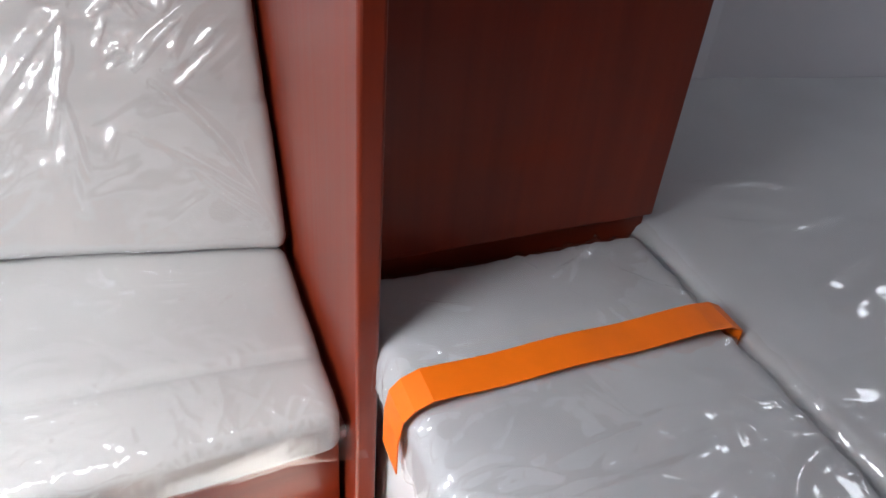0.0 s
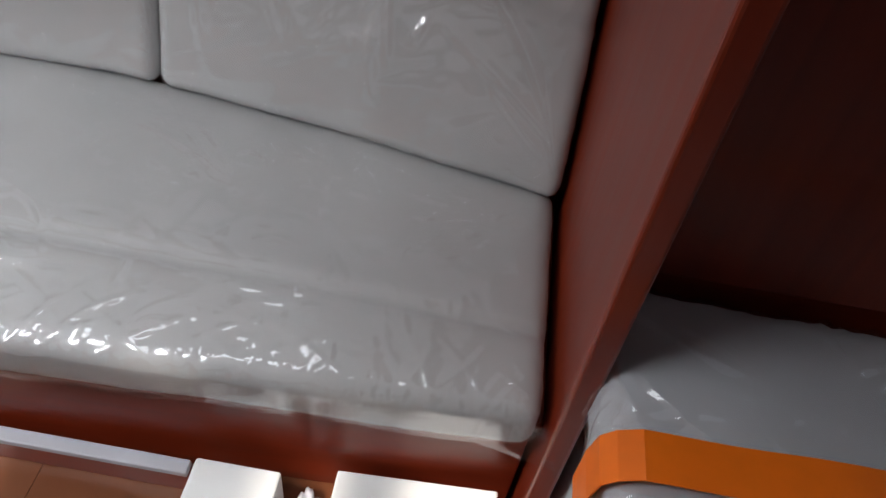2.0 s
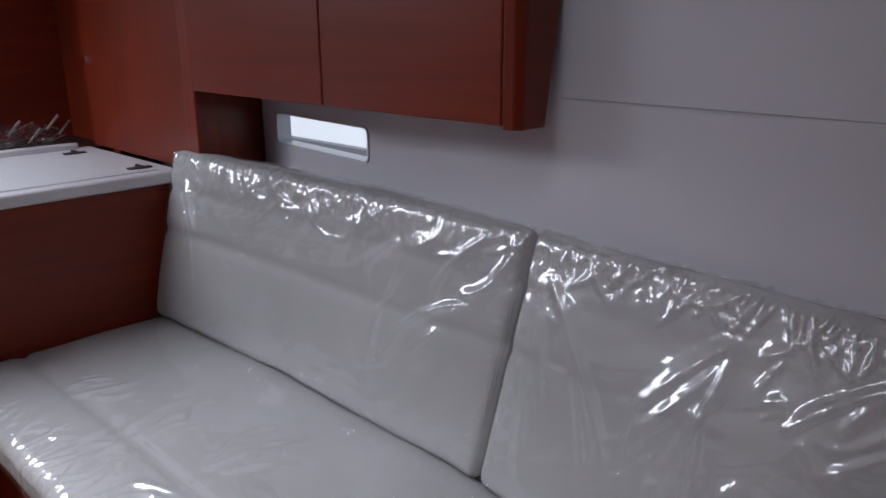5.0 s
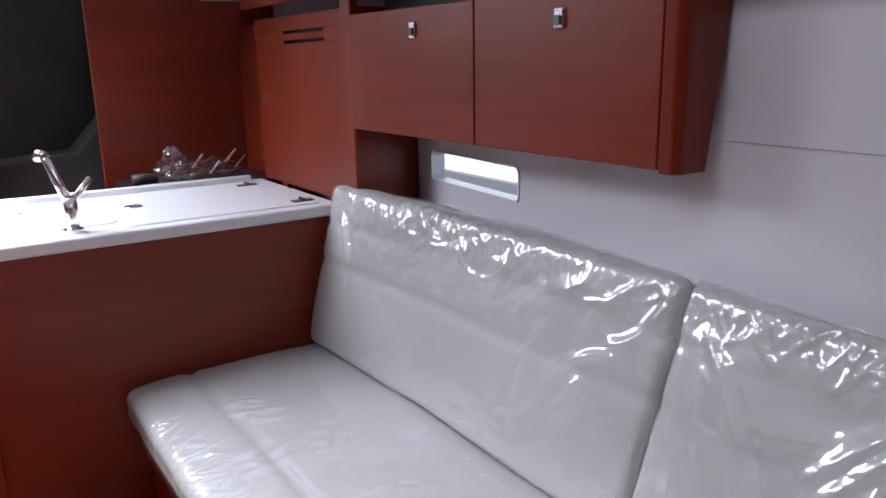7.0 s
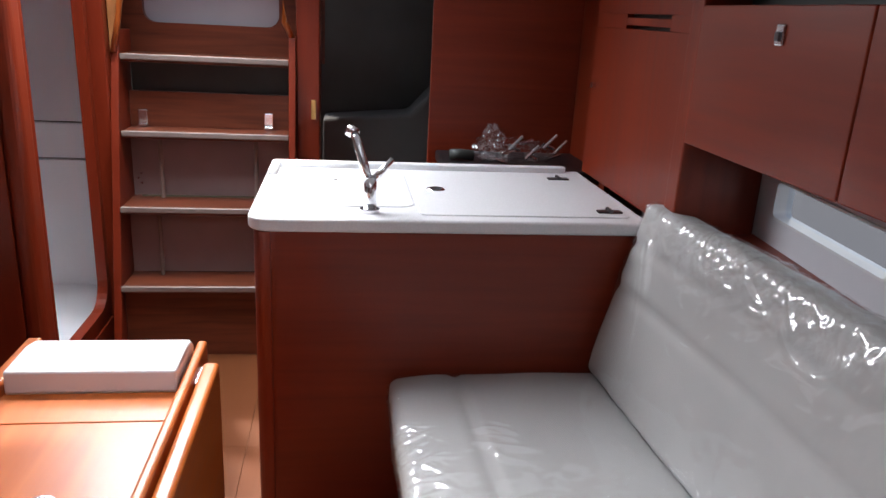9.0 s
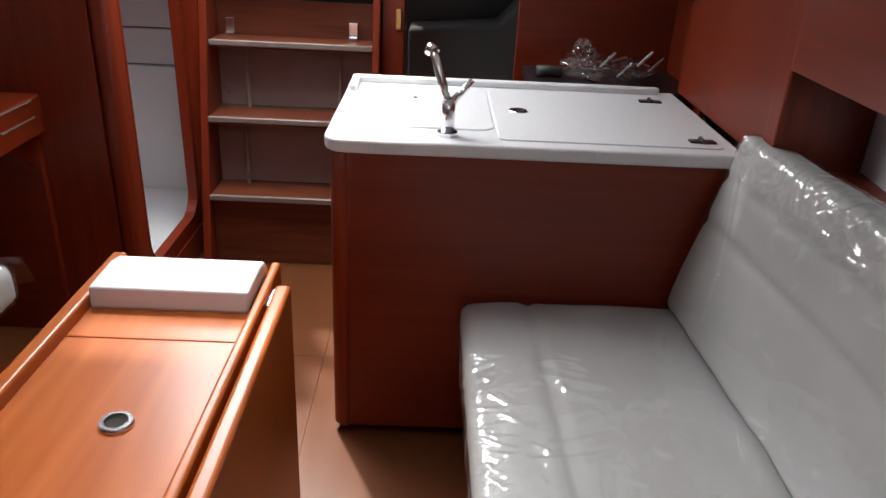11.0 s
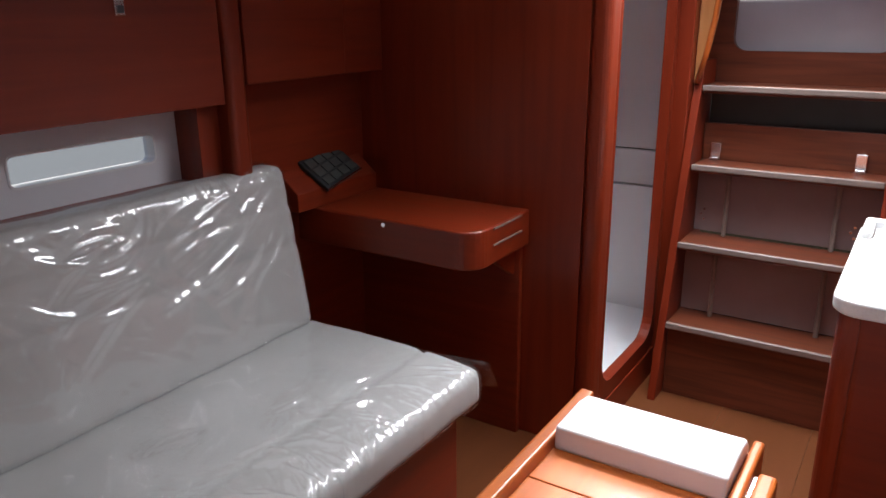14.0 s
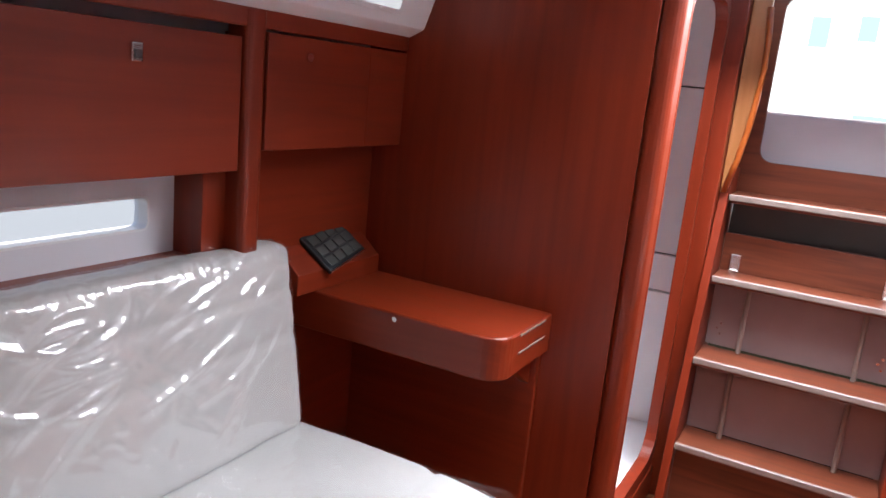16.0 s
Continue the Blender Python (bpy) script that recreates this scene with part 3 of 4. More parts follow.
part("board", prism([(-0.745, 1.215), (-0.728, 1.215), (-0.7, 1.34), (-0.682, 1.45), (-0.672, 1.56), (-0.668, 1.66), (-0.672, 1.76), (-0.682, 1.86), (-0.682, 1.95), (-0.745, 1.95)], "y", 3.9, 3.93, 0.004), SUNLIT_WOOD, hr, "wooden cheek board, its pale colour standing for sunlight")
part("rail", tube([(-0.731, 3.895, 1.22), (-0.703, 3.89, 1.34), (-0.685, 3.885, 1.45), (-0.674, 3.88, 1.56), (-0.67, 3.88, 1.66), (-0.674, 3.885, 1.76), (-0.684, 3.89, 1.86)], 0.011), TEAK_Y, hr, smooth=True)
hr2 = thing("grab_rail", "short curved grab rail on the far jamb", "handrail")
part("rail", tube([(-0.045, 3.92, 1.3), (-0.07, 3.86, 1.36), (-0.08, 3.85, 1.5), (-0.07, 3.86, 1.66), (-0.045, 3.92, 1.75)], 0.012), TEAK_Y, hr2, smooth=True)
part("catch", box(0.03, 0.05, 3.888, 3.902, 0.98, 1.06, 0.003), BRASS, ent, "brass door catch")
# cockpit seen through the entrance
ck = thing("cockpit_moulding", "white moulded cockpit well outside the companionway", "cockpit")
part("sill", box(-0.7, -0.07, 4.2, 4.45, 1.2, 1.34, 0.02, 3), GELCOAT, ck)
part("washboard", box(-0.68, -0.09, 4.16, 4.19, 1.3, 1.52, 0.012, 3), GREY_BOARD, ck, "pale grey washboard in the entrance")
bd = solo("backdrop", box(-6, 6, 9.0, 9.02, 0.5, 6.0, 0), OUTSIDE, "bright hazy daylight outside the boat", "backdrop", kind="structure")
for xa, xb, za, zb in ((-0.95, -0.79, 2.16, 2.43), (-0.55, -0.4, 2.23, 2.45), (-0.46, 0.3, 1.45, 1.58)):
    part("distant_window", box(xa, xb, 8.98, 8.995, za, zb, 0), OUTSIDE_BLUE, bd, "pale blue window far outside")
bd2 = solo("backdrop_port", box(4.0, 4.02, -3, 7, -1.0, 3.0, 0), OUTSIDE, "bright hazy daylight outside the boat", "backdrop", kind="structure")
part("quay", box(3.9, 3.98, -3, 7, -1.5, 0.33, 0), OUTSIDE_QUAY, bd2, "hazy grey quay wall in the distance")
bd3 = solo("backdrop_starboard", box(-5.02, -5.0, -3, 7, -1.0, 3.0, 0), OUTSIDE_SIDE, "bright hazy daylight outside the boat", "backdrop", kind="structure")

# unlit aft cabin behind the galley, with its berth; shade is in the colours
ac = thing("aft_berth", "grey mattress coloured dark for the shade of the unlit aft cabin", "bed")
part("mattress", prism([(0.07, 0.6), (1.35, 0.6), (1.35, 1.2), (0.62, 1.14), (0.47, 0.975), (0.07, 0.94)], "y", 4.2, 4.42, 0.02, 3), FABRIC_SHADED, ac)
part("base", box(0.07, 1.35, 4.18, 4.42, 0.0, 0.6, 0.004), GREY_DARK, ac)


# ---- galley ----
def galley():
    g = thing("galley_cabinet", "mahogany galley peninsula with a rounded corner", "cabinet")
    part("front_panel", prism(rounded(-0.06, 0.99, 2.604, 3.22, 0.05, 6, (1, 0, 0, 1)), "z", 0.03, 0.88, 0.003), WOOD_X, g)
    part("corner_post", prism(rounded(-0.065, -0.02, 2.6, 2.645, 0.035, 6, (1, 0, 0, 0)), "z", 0.028, 0.879, 0.003), WOOD_Z, g, "solid rounded corner post")
    part("toe_kick", box(0.02, 0.98, 2.66, 3.16, 0.0, 0.03, 0), GREY_DARK, g, "dark recessed toe kick")
    w = thing("galley_worktop", "white worktop with a raised back lip and rounded corners", "worktop")
    part("slab", prism(rounded(-0.08, 0.985, 2.59, 3.27, 0.06, 7, (1, 0, 0, 1)), "z", 0.88, 0.916, 0.008, 3), COUNTER, w)
    part("back_lip", prism(rounded(-0.072, 0.93, 3.225, 3.262, 0.015, 4), "z", 0.912, 0.936, 0.006, 3), COUNTER, w)
    part("side_lip", prism(rounded(-0.072, -0.045, 3.1, 3.25, 0.012, 4), "z", 0.912, 0.934, 0.006, 3), COUNTER, w)
    part("sink_lid", prism(rounded(0.0, 0.358, 2.72, 3.2, 0.04, 6), "z", 0.912, 0.92, 0.003), COUNTER, w)
    part("sink_lid", prism(rounded(0.364, 0.945, 2.64, 3.2, 0.02, 6), "z", 0.912, 0.92, 0.003), COUNTER, w)
    f = part("finger_pull", ring(0.438, 2.926, 0.918, 0.019, 0.028, 0.006), CHROME, w, "chrome finger pull")
    part("well", disc(0.438, 2.926, 0.9185, 0.921, 0.0195), BLACK, f)
    part("overflow", ring(0.132, 3.035, 0.918, 0.006, 0.014, 0.004), CHROME, w, "small chrome overflow ring")
    for x, y in ((0.868, 3.11), (0.899, 2.69)):
        h = part("hinge", box(x - 0.035, x + 0.035, y - 0.014, y + 0.014, 0.919, 0.925, 0.003), DARK_METAL, w, "dark steel lid hinge")
        part("knuckle", tube(((x, y - 0.018, 0.926), (x, y + 0.018, 0.926)), 0.006), DARK_METAL, h)
    t = thing("galley_tap", "tall chrome mixer tap with a side lever", "tap")
    x, y = 0.232, 2.668
    part("base", disc(x, y, 0.916, 0.926, 0.026), CHROME, t)
    part("body", tube(((x, y, 0.92), (x, y, 0.97), (x, y, 1.01)), 0.017, 16), CHROME, t, smooth=True)
    part("spout", tube(((x - 0.005, y, 1.0), (x - 0.02, y + 0.01, 1.05), (x - 0.035, y + 0.025, 1.1), (x - 0.045, y + 0.04, 1.12)), 0.013, 14, 0.85), CHROME, t, smooth=True)
    part("spray_head", tube(((x - 0.04, y + 0.035, 1.118), (x - 0.05, y + 0.05, 1.125), (x - 0.055, y + 0.065, 1.115)), 0.014, 14), CHROME, t, smooth=True)
    part("lever", tube(((x + 0.005, y, 1.0), (x + 0.03, y + 0.005, 1.025), (x + 0.057, y + 0.01, 1.058)), 0.011, 12, 0.7), CHROME, t, smooth=True)


galley()

# aft galley bench with packaged parts
ab = thing("galley_side_cabinet", "low mahogany cabinet behind the galley peninsula", "cabinet")
part("body", box(0.55, 1.11, 3.35, 3.715, 0, 0.86, 0.004), WOOD_X, ab)
# top blackened to match the dark space behind the worktop
part("top", box(0.53, 1.11, 3.33, 3.715, 0.86, 0.9, 0.006), BLACK, ab, "cabinet top coloured black for the darkness there")
pk = thing("packed_fittings", "loose metal fittings in a crumpled clear plastic bag", "bag")
bm = bmesh.new()
bmesh.ops.create_icosphere(bm, subdivisions=4, radius=1)
for v in bm.verts:
    c = v.co.copy()
    k = 1 + 0.35 * noise.noise(c * 2.6) + 0.15 * noise.noise(c * 7)
    v.co = Vector((0.8 + c.x * 0.14 * k, 3.5 + c.y * 0.1 * k, max(0.901, 0.935 + c.z * 0.05 * k)))
part("bag", bm, WRAP, pk, "crumpled clear plastic")
for i in range(12):
    x, y, z = 0.72 + 0.02 * i + 0.01 * (i % 3), 3.44 + 0.02 * (i % 4), 0.92 + 0.015 * (i % 5)
    part("fitting", tube(((x, y, z), (x + 0.05, y + 0.01, z + 0.035 * ((i % 3) - 0.6))), 0.006, 8), CHROME, pk)
bg = thing("parts_bag", "upright crumpled clear bag beside the packed fittings", "bag")
bm = bmesh.new()
bmesh.ops.create_icosphere(bm, subdivisions=4, radius=1)
for v in bm.verts:
    c = v.co.copy()
    k = 1 + 0.4 * noise.noise(c * 2.2 + Vector((4, 0, 0))) + 0.2 * noise.noise(c * 6)
    v.co = Vector((0.72 + c.x * 0.05 * k, 3.52 + c.y * 0.05 * k, max(0.902, 0.955 + c.z * 0.075 * k)))
part("bag", bm, WRAP, bg, "crumpled clear plastic")
rl = thing("packing_roll", "small dark rolled packet lying on the side cabinet", "packaging")
part("roll", tube(((0.56, 3.5, 0.922), (0.6, 3.505, 0.924), (0.65, 3.5, 0.921)), 0.021, 14, 0.9), GREY_DARK, rl, smooth=True)

# tall galley locker against the hull
lk = thing("galley_locker", "tall mahogany locker with two vent slots and a round knob", "locker")
part("door", box(1.0, 1.02, 2.545, 3.27, 0.92, 1.41, 0.0012, 1), WOOD_Z, lk)
part("vent_slat", box(1.0, 1.02, 2.68, 3.0, 1.42, 1.442, 0.0012, 1), WOOD_Z, lk)
part("top_rail", box(1.0, 1.02, 2.545, 3.27, 1.452, 1.5, 0.0012, 1), WOOD_Z, lk)
part("vent_cheek", box(1.0, 1.02, 2.545, 2.68, 1.41, 1.452, 0, 1), WOOD_Z, lk)
part("vent_cheek", box(1.0, 1.02, 3.0, 3.27, 1.41, 1.452, 0, 1), WOOD_Z, lk)
part("return_panel", box(1.09, 1.11, 3.272, 3.718, 0.0, 1.5, 0.001), WOOD_Z, lk)
part("vent_back", box(1.03, 1.04, 2.6, 3.1, 1.38, 1.49, 0), BLACK, lk)
part("side_panel", box(1.0, HULL_R + 0.09, 2.475, 2.5, 0.6, 1.5, 0.003), WOOD_Z, lk)
part("post", box(0.985, 1.012, 2.475, 2.54, 0.85, 1.53, 0.006, 3), WOOD_Z, lk, "rounded solid post")
part("knob", tube(((1.0, 3.225, 1.22), (0.99, 3.225, 1.22), (0.985, 3.225, 1.22)), 0.01, 12), CHROME, lk, "small bright knob")


# ---- wall cabinets ----
def latch(parent, x, y, z, sign):
    k = part("latch", box(*sorted((x, x - sign * 0.006)), y - 0.014, y + 0.014, z - 0.02, z + 0.02, 0.003), CHROME, parent, "square chrome push latch")
    part("button", box(*sorted((x - sign * 0.005, x - sign * 0.011)), y - 0.008, y + 0.008, z - 0.012, z + 0.006, 0.002), DARK_METAL, k)


cab = thing("wall_cabinet", "mahogany wall cabinet with two doors and chrome latches", "cabinet", "wall cabinets")
part("body", prism([(1.002, 1.165), (1.062, 1.165), (HULL_R - 0.004, 1.47), (1.002, 1.47)], "y", 1.352, 2.474, 0.003), WOOD_Y, cab)
for ya, yb, yl in ((1.352, 1.876, 1.6), (1.88, 2.472, 2.13)):
    d = part("door", box(0.982, 1.0, ya, yb, 1.156, 1.475, 0.003), WOOD_Y, cab)
    latch(d, 0.982, yl, 1.42, 1)
bm = prism([(0.982, 1.35), (0.985, 1.325), (1.0, 1.312), (HULL_R, 1.312), (HULL_R, 1.35)], "z", 1.15, 1.478, 0.004)
for v in bm.verts:
    if v.co.x > 1.05 and v.co.z < 1.3:
        v.co.x -= 0.05
part("end_post", bm, WOOD_Z, cab, "rounded solid end post narrowing downwards")
part("valance", box(0.95, 0.968, 1.9, 3.27, 1.535, 1.598, 0.004), WOOD_Y, cab, "mahogany valance under the side deck")
# dark sheet gives the gap over the cabinet its shadow
part("shelf_back", box(1.1, 1.112, 1.36, 2.474, 1.474, 1.598, 0.002), GREY_DARK, cab, "back of the open shelf, coloured dark for the shadow there")

cab2 = thing("wall_cabinet", "mahogany wall cabinet over the starboard settee", "cabinet", "wall cabinets")
part("body", box(HULL_L, -1.672, 0.7, 2.41, 1.25, 1.56, 0.003), WOOD_Y, cab2)
for ya, yb, yl in ((0.75, 1.74, 1.3), (1.744, 2.41, 2.11)):
    d = part("door", box(-1.67, -1.65, ya, yb, 1.243, 1.565, 0.003), WOOD_Y, cab2)
    latch(d, -1.65, yl, 1.505, -1)
cab3 = thing("wall_cabinet", "small mahogany wall cabinet over the chart table", "cabinet", "wall cabinets")
part("body", box(HULL_L, -1.672, 2.5, 3.146, 1.295, 1.58, 0.003), WOOD_Y, cab3)
d = part("door", box(-1.67, -1.65, 2.5, 2.94, 1.29, 1.585, 0.003), WOOD_Y, cab3)
part("latch", tube(((-1.65, 2.655, 1.535), (-1.642, 2.655, 1.535)), 0.012, 12), CHROME, d, "small round chrome latch")
part("filler", box(-1.67, -1.654, 2.945, 3.148, 1.29, 1.585, 0.003), WOOD_Y, cab3)
part("lower_back", box(-1.79, -1.76, 2.5, 3.148, 0.86, 1.295, 0.002), WOOD_Y, cab3)
pst = thing("cabinet_post", "rounded mahogany post between the starboard cabinets", "post")
part("post", prism(rounded(-1.72, -1.64, 2.42, 2.49, 0.02, 5), "z", 0.86, 1.63, 0), WOOD_Z, pst)
part("web", box(HULL_L, -1.7, 2.345, 2.43, 0.86, 1.25, 0.002), WOOD_Z, pst)
val = thing("cabinet_valance", "mahogany valance under the starboard side deck", "trim", kind="structure")
part("board", box(-1.668, -1.65, 0.7, 3.148, 1.59, 1.66, 0.004), WOOD_Y, val)


pl = thing("portlight", "small white-framed portlight with a glowing pane under the starboard side deck", "window")
slope = Vector((0.1, 0, 0.29)).normalized()
# the pane itself glows in place of daylight coming through
for nm, h0, h1, ya, yb, m, out in (("frame", 0.03, 0.16, 2.62, 2.98, GELCOAT, 0.012), ("pane", 0.045, 0.145, 2.64, 2.96, OUTSIDE_SIDE, 0.014)):
    bm = box(0, out, ya, yb, h0, h1, 0.004)
    for v in bm.verts:
        v.co = Vector((-1.6, 0, 1.66)) + slope * v.co.z + Vector((0.945, 0, -0.326)) * v.co.x + Vector((0, v.co.y, 0))
    part(nm, bm, m, pl)


# ---- port settee ----
front_r = spline(((0.55, 0.365), (1.5, 0.308), (2.6, 0.29)))
back_r = spline(((0.55, 0.785), (1.0, 0.86), (1.4, 0.895), (2.0, 0.885), (2.6, 0.835)))
top_r = spline(((0.55, 0.43), (1.35, 0.455), (2.6, 0.49)))
lean_r = spline(((0.55, 0.27), (1.4, 0.17), (2.6, 0.115)))


def settee_r():
    s = thing("settee", "mahogany settee base of the port seat", "settee")
    part("front", prism([(front_r(0.56) + 0.05, 0.56), (front_r(2.59) + 0.05, 2.59), (front_r(2.59) + 0.075, 2.59), (front_r(0.56) + 0.075, 0.56)], "z", 0.0, 0.345, 0.003), WOOD_Y, s)
    part("top_board", box(0.4, HULL_R, 0.55, 2.598, 0.312, 0.332, 0.002), WOOD_Y, s)
    part("shelf", prism([(1.085, 1.45), (HULL_R + 0.01, 1.45), (HULL_R + 0.055, 1.9), (HULL_R + 0.105, 2.474), (1.085, 2.474)], "z", 0.908, 0.926, 0.002), WOOD_Y, s, "mahogany ledge behind the backrest")
    part("back_board", prism([(1.04, 0.3), (1.055, 0.3), (1.1, 0.868), (1.085, 0.868)], "y", 0.55, 2.598, 0), WOOD_Y, s)
    L = 2.03
    def warp(u, v, w):
        y = 2.595 - u
        D = 0.62
        x = lerp(front_r(y), back_r(y) + 0.05, v / D)
        return (x, y, top_r(y) - 0.005 - (0.125 - w) * 0.84 - 0.013 * max(0, 1 - v / (0.3 * D)) ** 2 * (w / 0.125))
    c = thing("seat_cushion", "long light grey seat cushion in clear plastic wrap", "cushion", "settee cushions")
    body = part("cushion", cushion((L, 0.62, 0.125), 0.03, warp, 0.016, 0.012, ((0.3, 0.014),), 0.0012, 3.0), FABRIC, c, smooth=True)
    part("plastic_wrap", cushion((L, 0.62, 0.125), 0.03, warp, 0.0048, 0.012, ((0.3, 0.004),), 0.0012, 3.0, 0.003,
         Folds(L, 0.62, 5, ((2, 0.1, 0.01), (0, 0.05, 0.005)), ((0.42, 0.42, 80, 5, 0.25), (0.5, 0.25, 10, 4, 0.2), (0.15, 0.3, 60, 4, 0.16), (0.72, 0.55, 140, 5, 0.3), (0.3, 0.2, 110, 3, 0.2), (0.4, 0.15, 10, 7, 0.2), (0.6, 0.2, 165, 7, 0.25)), 45, 0.007)), WRAP, c, "clear creased plastic wrap", smooth=True)
    # loose film hanging at the seat's front edge
    bm = bmesh.new()
    rows = []
    for i in range(64):
        y = 0.56 + 2.0 * i / 63
        flare = 0.03 * max(0, 1 - (y - 0.56) / 0.1)
        rows.append([bm.verts.new((front_r(y) - 0.006 - flare * q + 0.006 * noise.noise(Vector((y * 40, q * 3, 0))), y - flare * q, top_r(y) - 0.03 - q * (0.068 + 0.012 * noise.noise(Vector((y * 9, 4, q)))))) for q in (0, 0.3, 0.6, 0.85, 1.0)])
    for a, b in zip(rows, rows[1:]):
        for k in range(4):
            bm.faces.new((a[k], a[k + 1], b[k + 1], b[k]))
    part("plastic_edge", bm, WRAP, c, "loose clear plastic along the front edge", smooth=True)
    # backrests lean outboard
    for ya, yb, seed, label, pulls in (
            (1.333, 2.585, 11.0, "long light grey backrest cushion in clear plastic wrap",
             ((0.97, 0.9, 232, 6, 0.2), (0.9, 0.6, 215, 3, 0.16), (0.04, 0.85, 285, 4, 0.35), (0.75, 0.45, 260, 3, 0.2))),
            (0.562, 1.332, 23.0, "short light grey backrest cushion in clear plastic wrap",
             ((0.95, 0.85, 222, 6, 0.2), (0.1, 0.8, 290, 5, 0.4), (0.6, 0.8, 235, 5, 0.2), (0.95, 0.1, 130, 4, 0.3), (0.55, 0.5, 260, 3, 0.2)))):
        Hb = 0.5
        def lean(u, v, w, ya=ya, yb=yb):
            y = yb - u
            z0 = top_r(y) - 0.016
            x = min(back_r(y) + lean_r(y) * (v / Hb) - w + 0.1, HULL_R - 0.03 + max(0, hull_flare(y)) + 0.05 * (w - 0.1))
            return (x, y, z0 + v * 0.985 + 0.2 * w)
        b = thing("backrest_cushion", label, "cushion", "settee cushions")
        part("cushion", cushion((yb - ya, Hb, 0.1), 0.028, lean, 0.011, 0.012, ((0.53, 0.008), (0.77, 0.008)), 0.0012, seed), FABRIC, b, smooth=True)
        part("plastic_wrap", cushion((yb - ya, Hb, 0.1), 0.028, lean, 0.005, 0.012, (), 0.0012, seed, 0.003,
             Folds(yb - ya, Hb, int(seed), ((3, 0.08, 0.011), (0, 0.03, 0.006)), pulls, 7, 0.008)), WRAP, b, "clear creased plastic wrap", smooth=True)


settee_r()

# packing boards on the sole by the settee
pb = thing("packing_block", "white foam packing block standing on the cabin sole", "packaging")
part("block", box(0.16, 0.355, 0.955, 1.105, 0.0, 0.118, 0.006), FOAM, pb)
ps = thing("packing_carton", "flat white packing carton lying beside the settee base", "packaging")
part("sheet", prism([(0.585, 0.0), (0.865, 0.0), (0.865, 0.1), (0.585, 0.128)], "x", 0.1, 0.385, 0.004), FOAM, ps)
wb = thing("packing_bag", "crumpled clear plastic bag between the packing pieces", "bag")
bm = bmesh.new()
bmesh.ops.create_icosphere(bm, subdivisions=4, radius=1)
for v in bm.verts:
    c = v.co.copy()
    k = 1 + 0.35 * noise.noise(c * 2.4 + Vector((9, 2, 0))) + 0.2 * noise.noise(c * 6)
    v.co = Vector((0.28 + c.x * 0.07 * k, 0.91 + c.y * 0.032 * k, max(0.002, 0.05 + c.z * 0.045 * k)))
part("bag", bm, PAPER, wb, smooth=True)
pr = thing("settee_plinth", "mahogany plinth with a white strip along the settee base", "plinth")
part("strip", box(0.335, 0.362, 1.12, 2.5, 0.07, 0.086, 0.003), SEAM, pr, "pale strip")
part("plinth", box(0.342, 0.36, 1.12, 2.5, 0.0, 0.07, 0.003), WOOD_Y, pr, "mahogany plinth board")


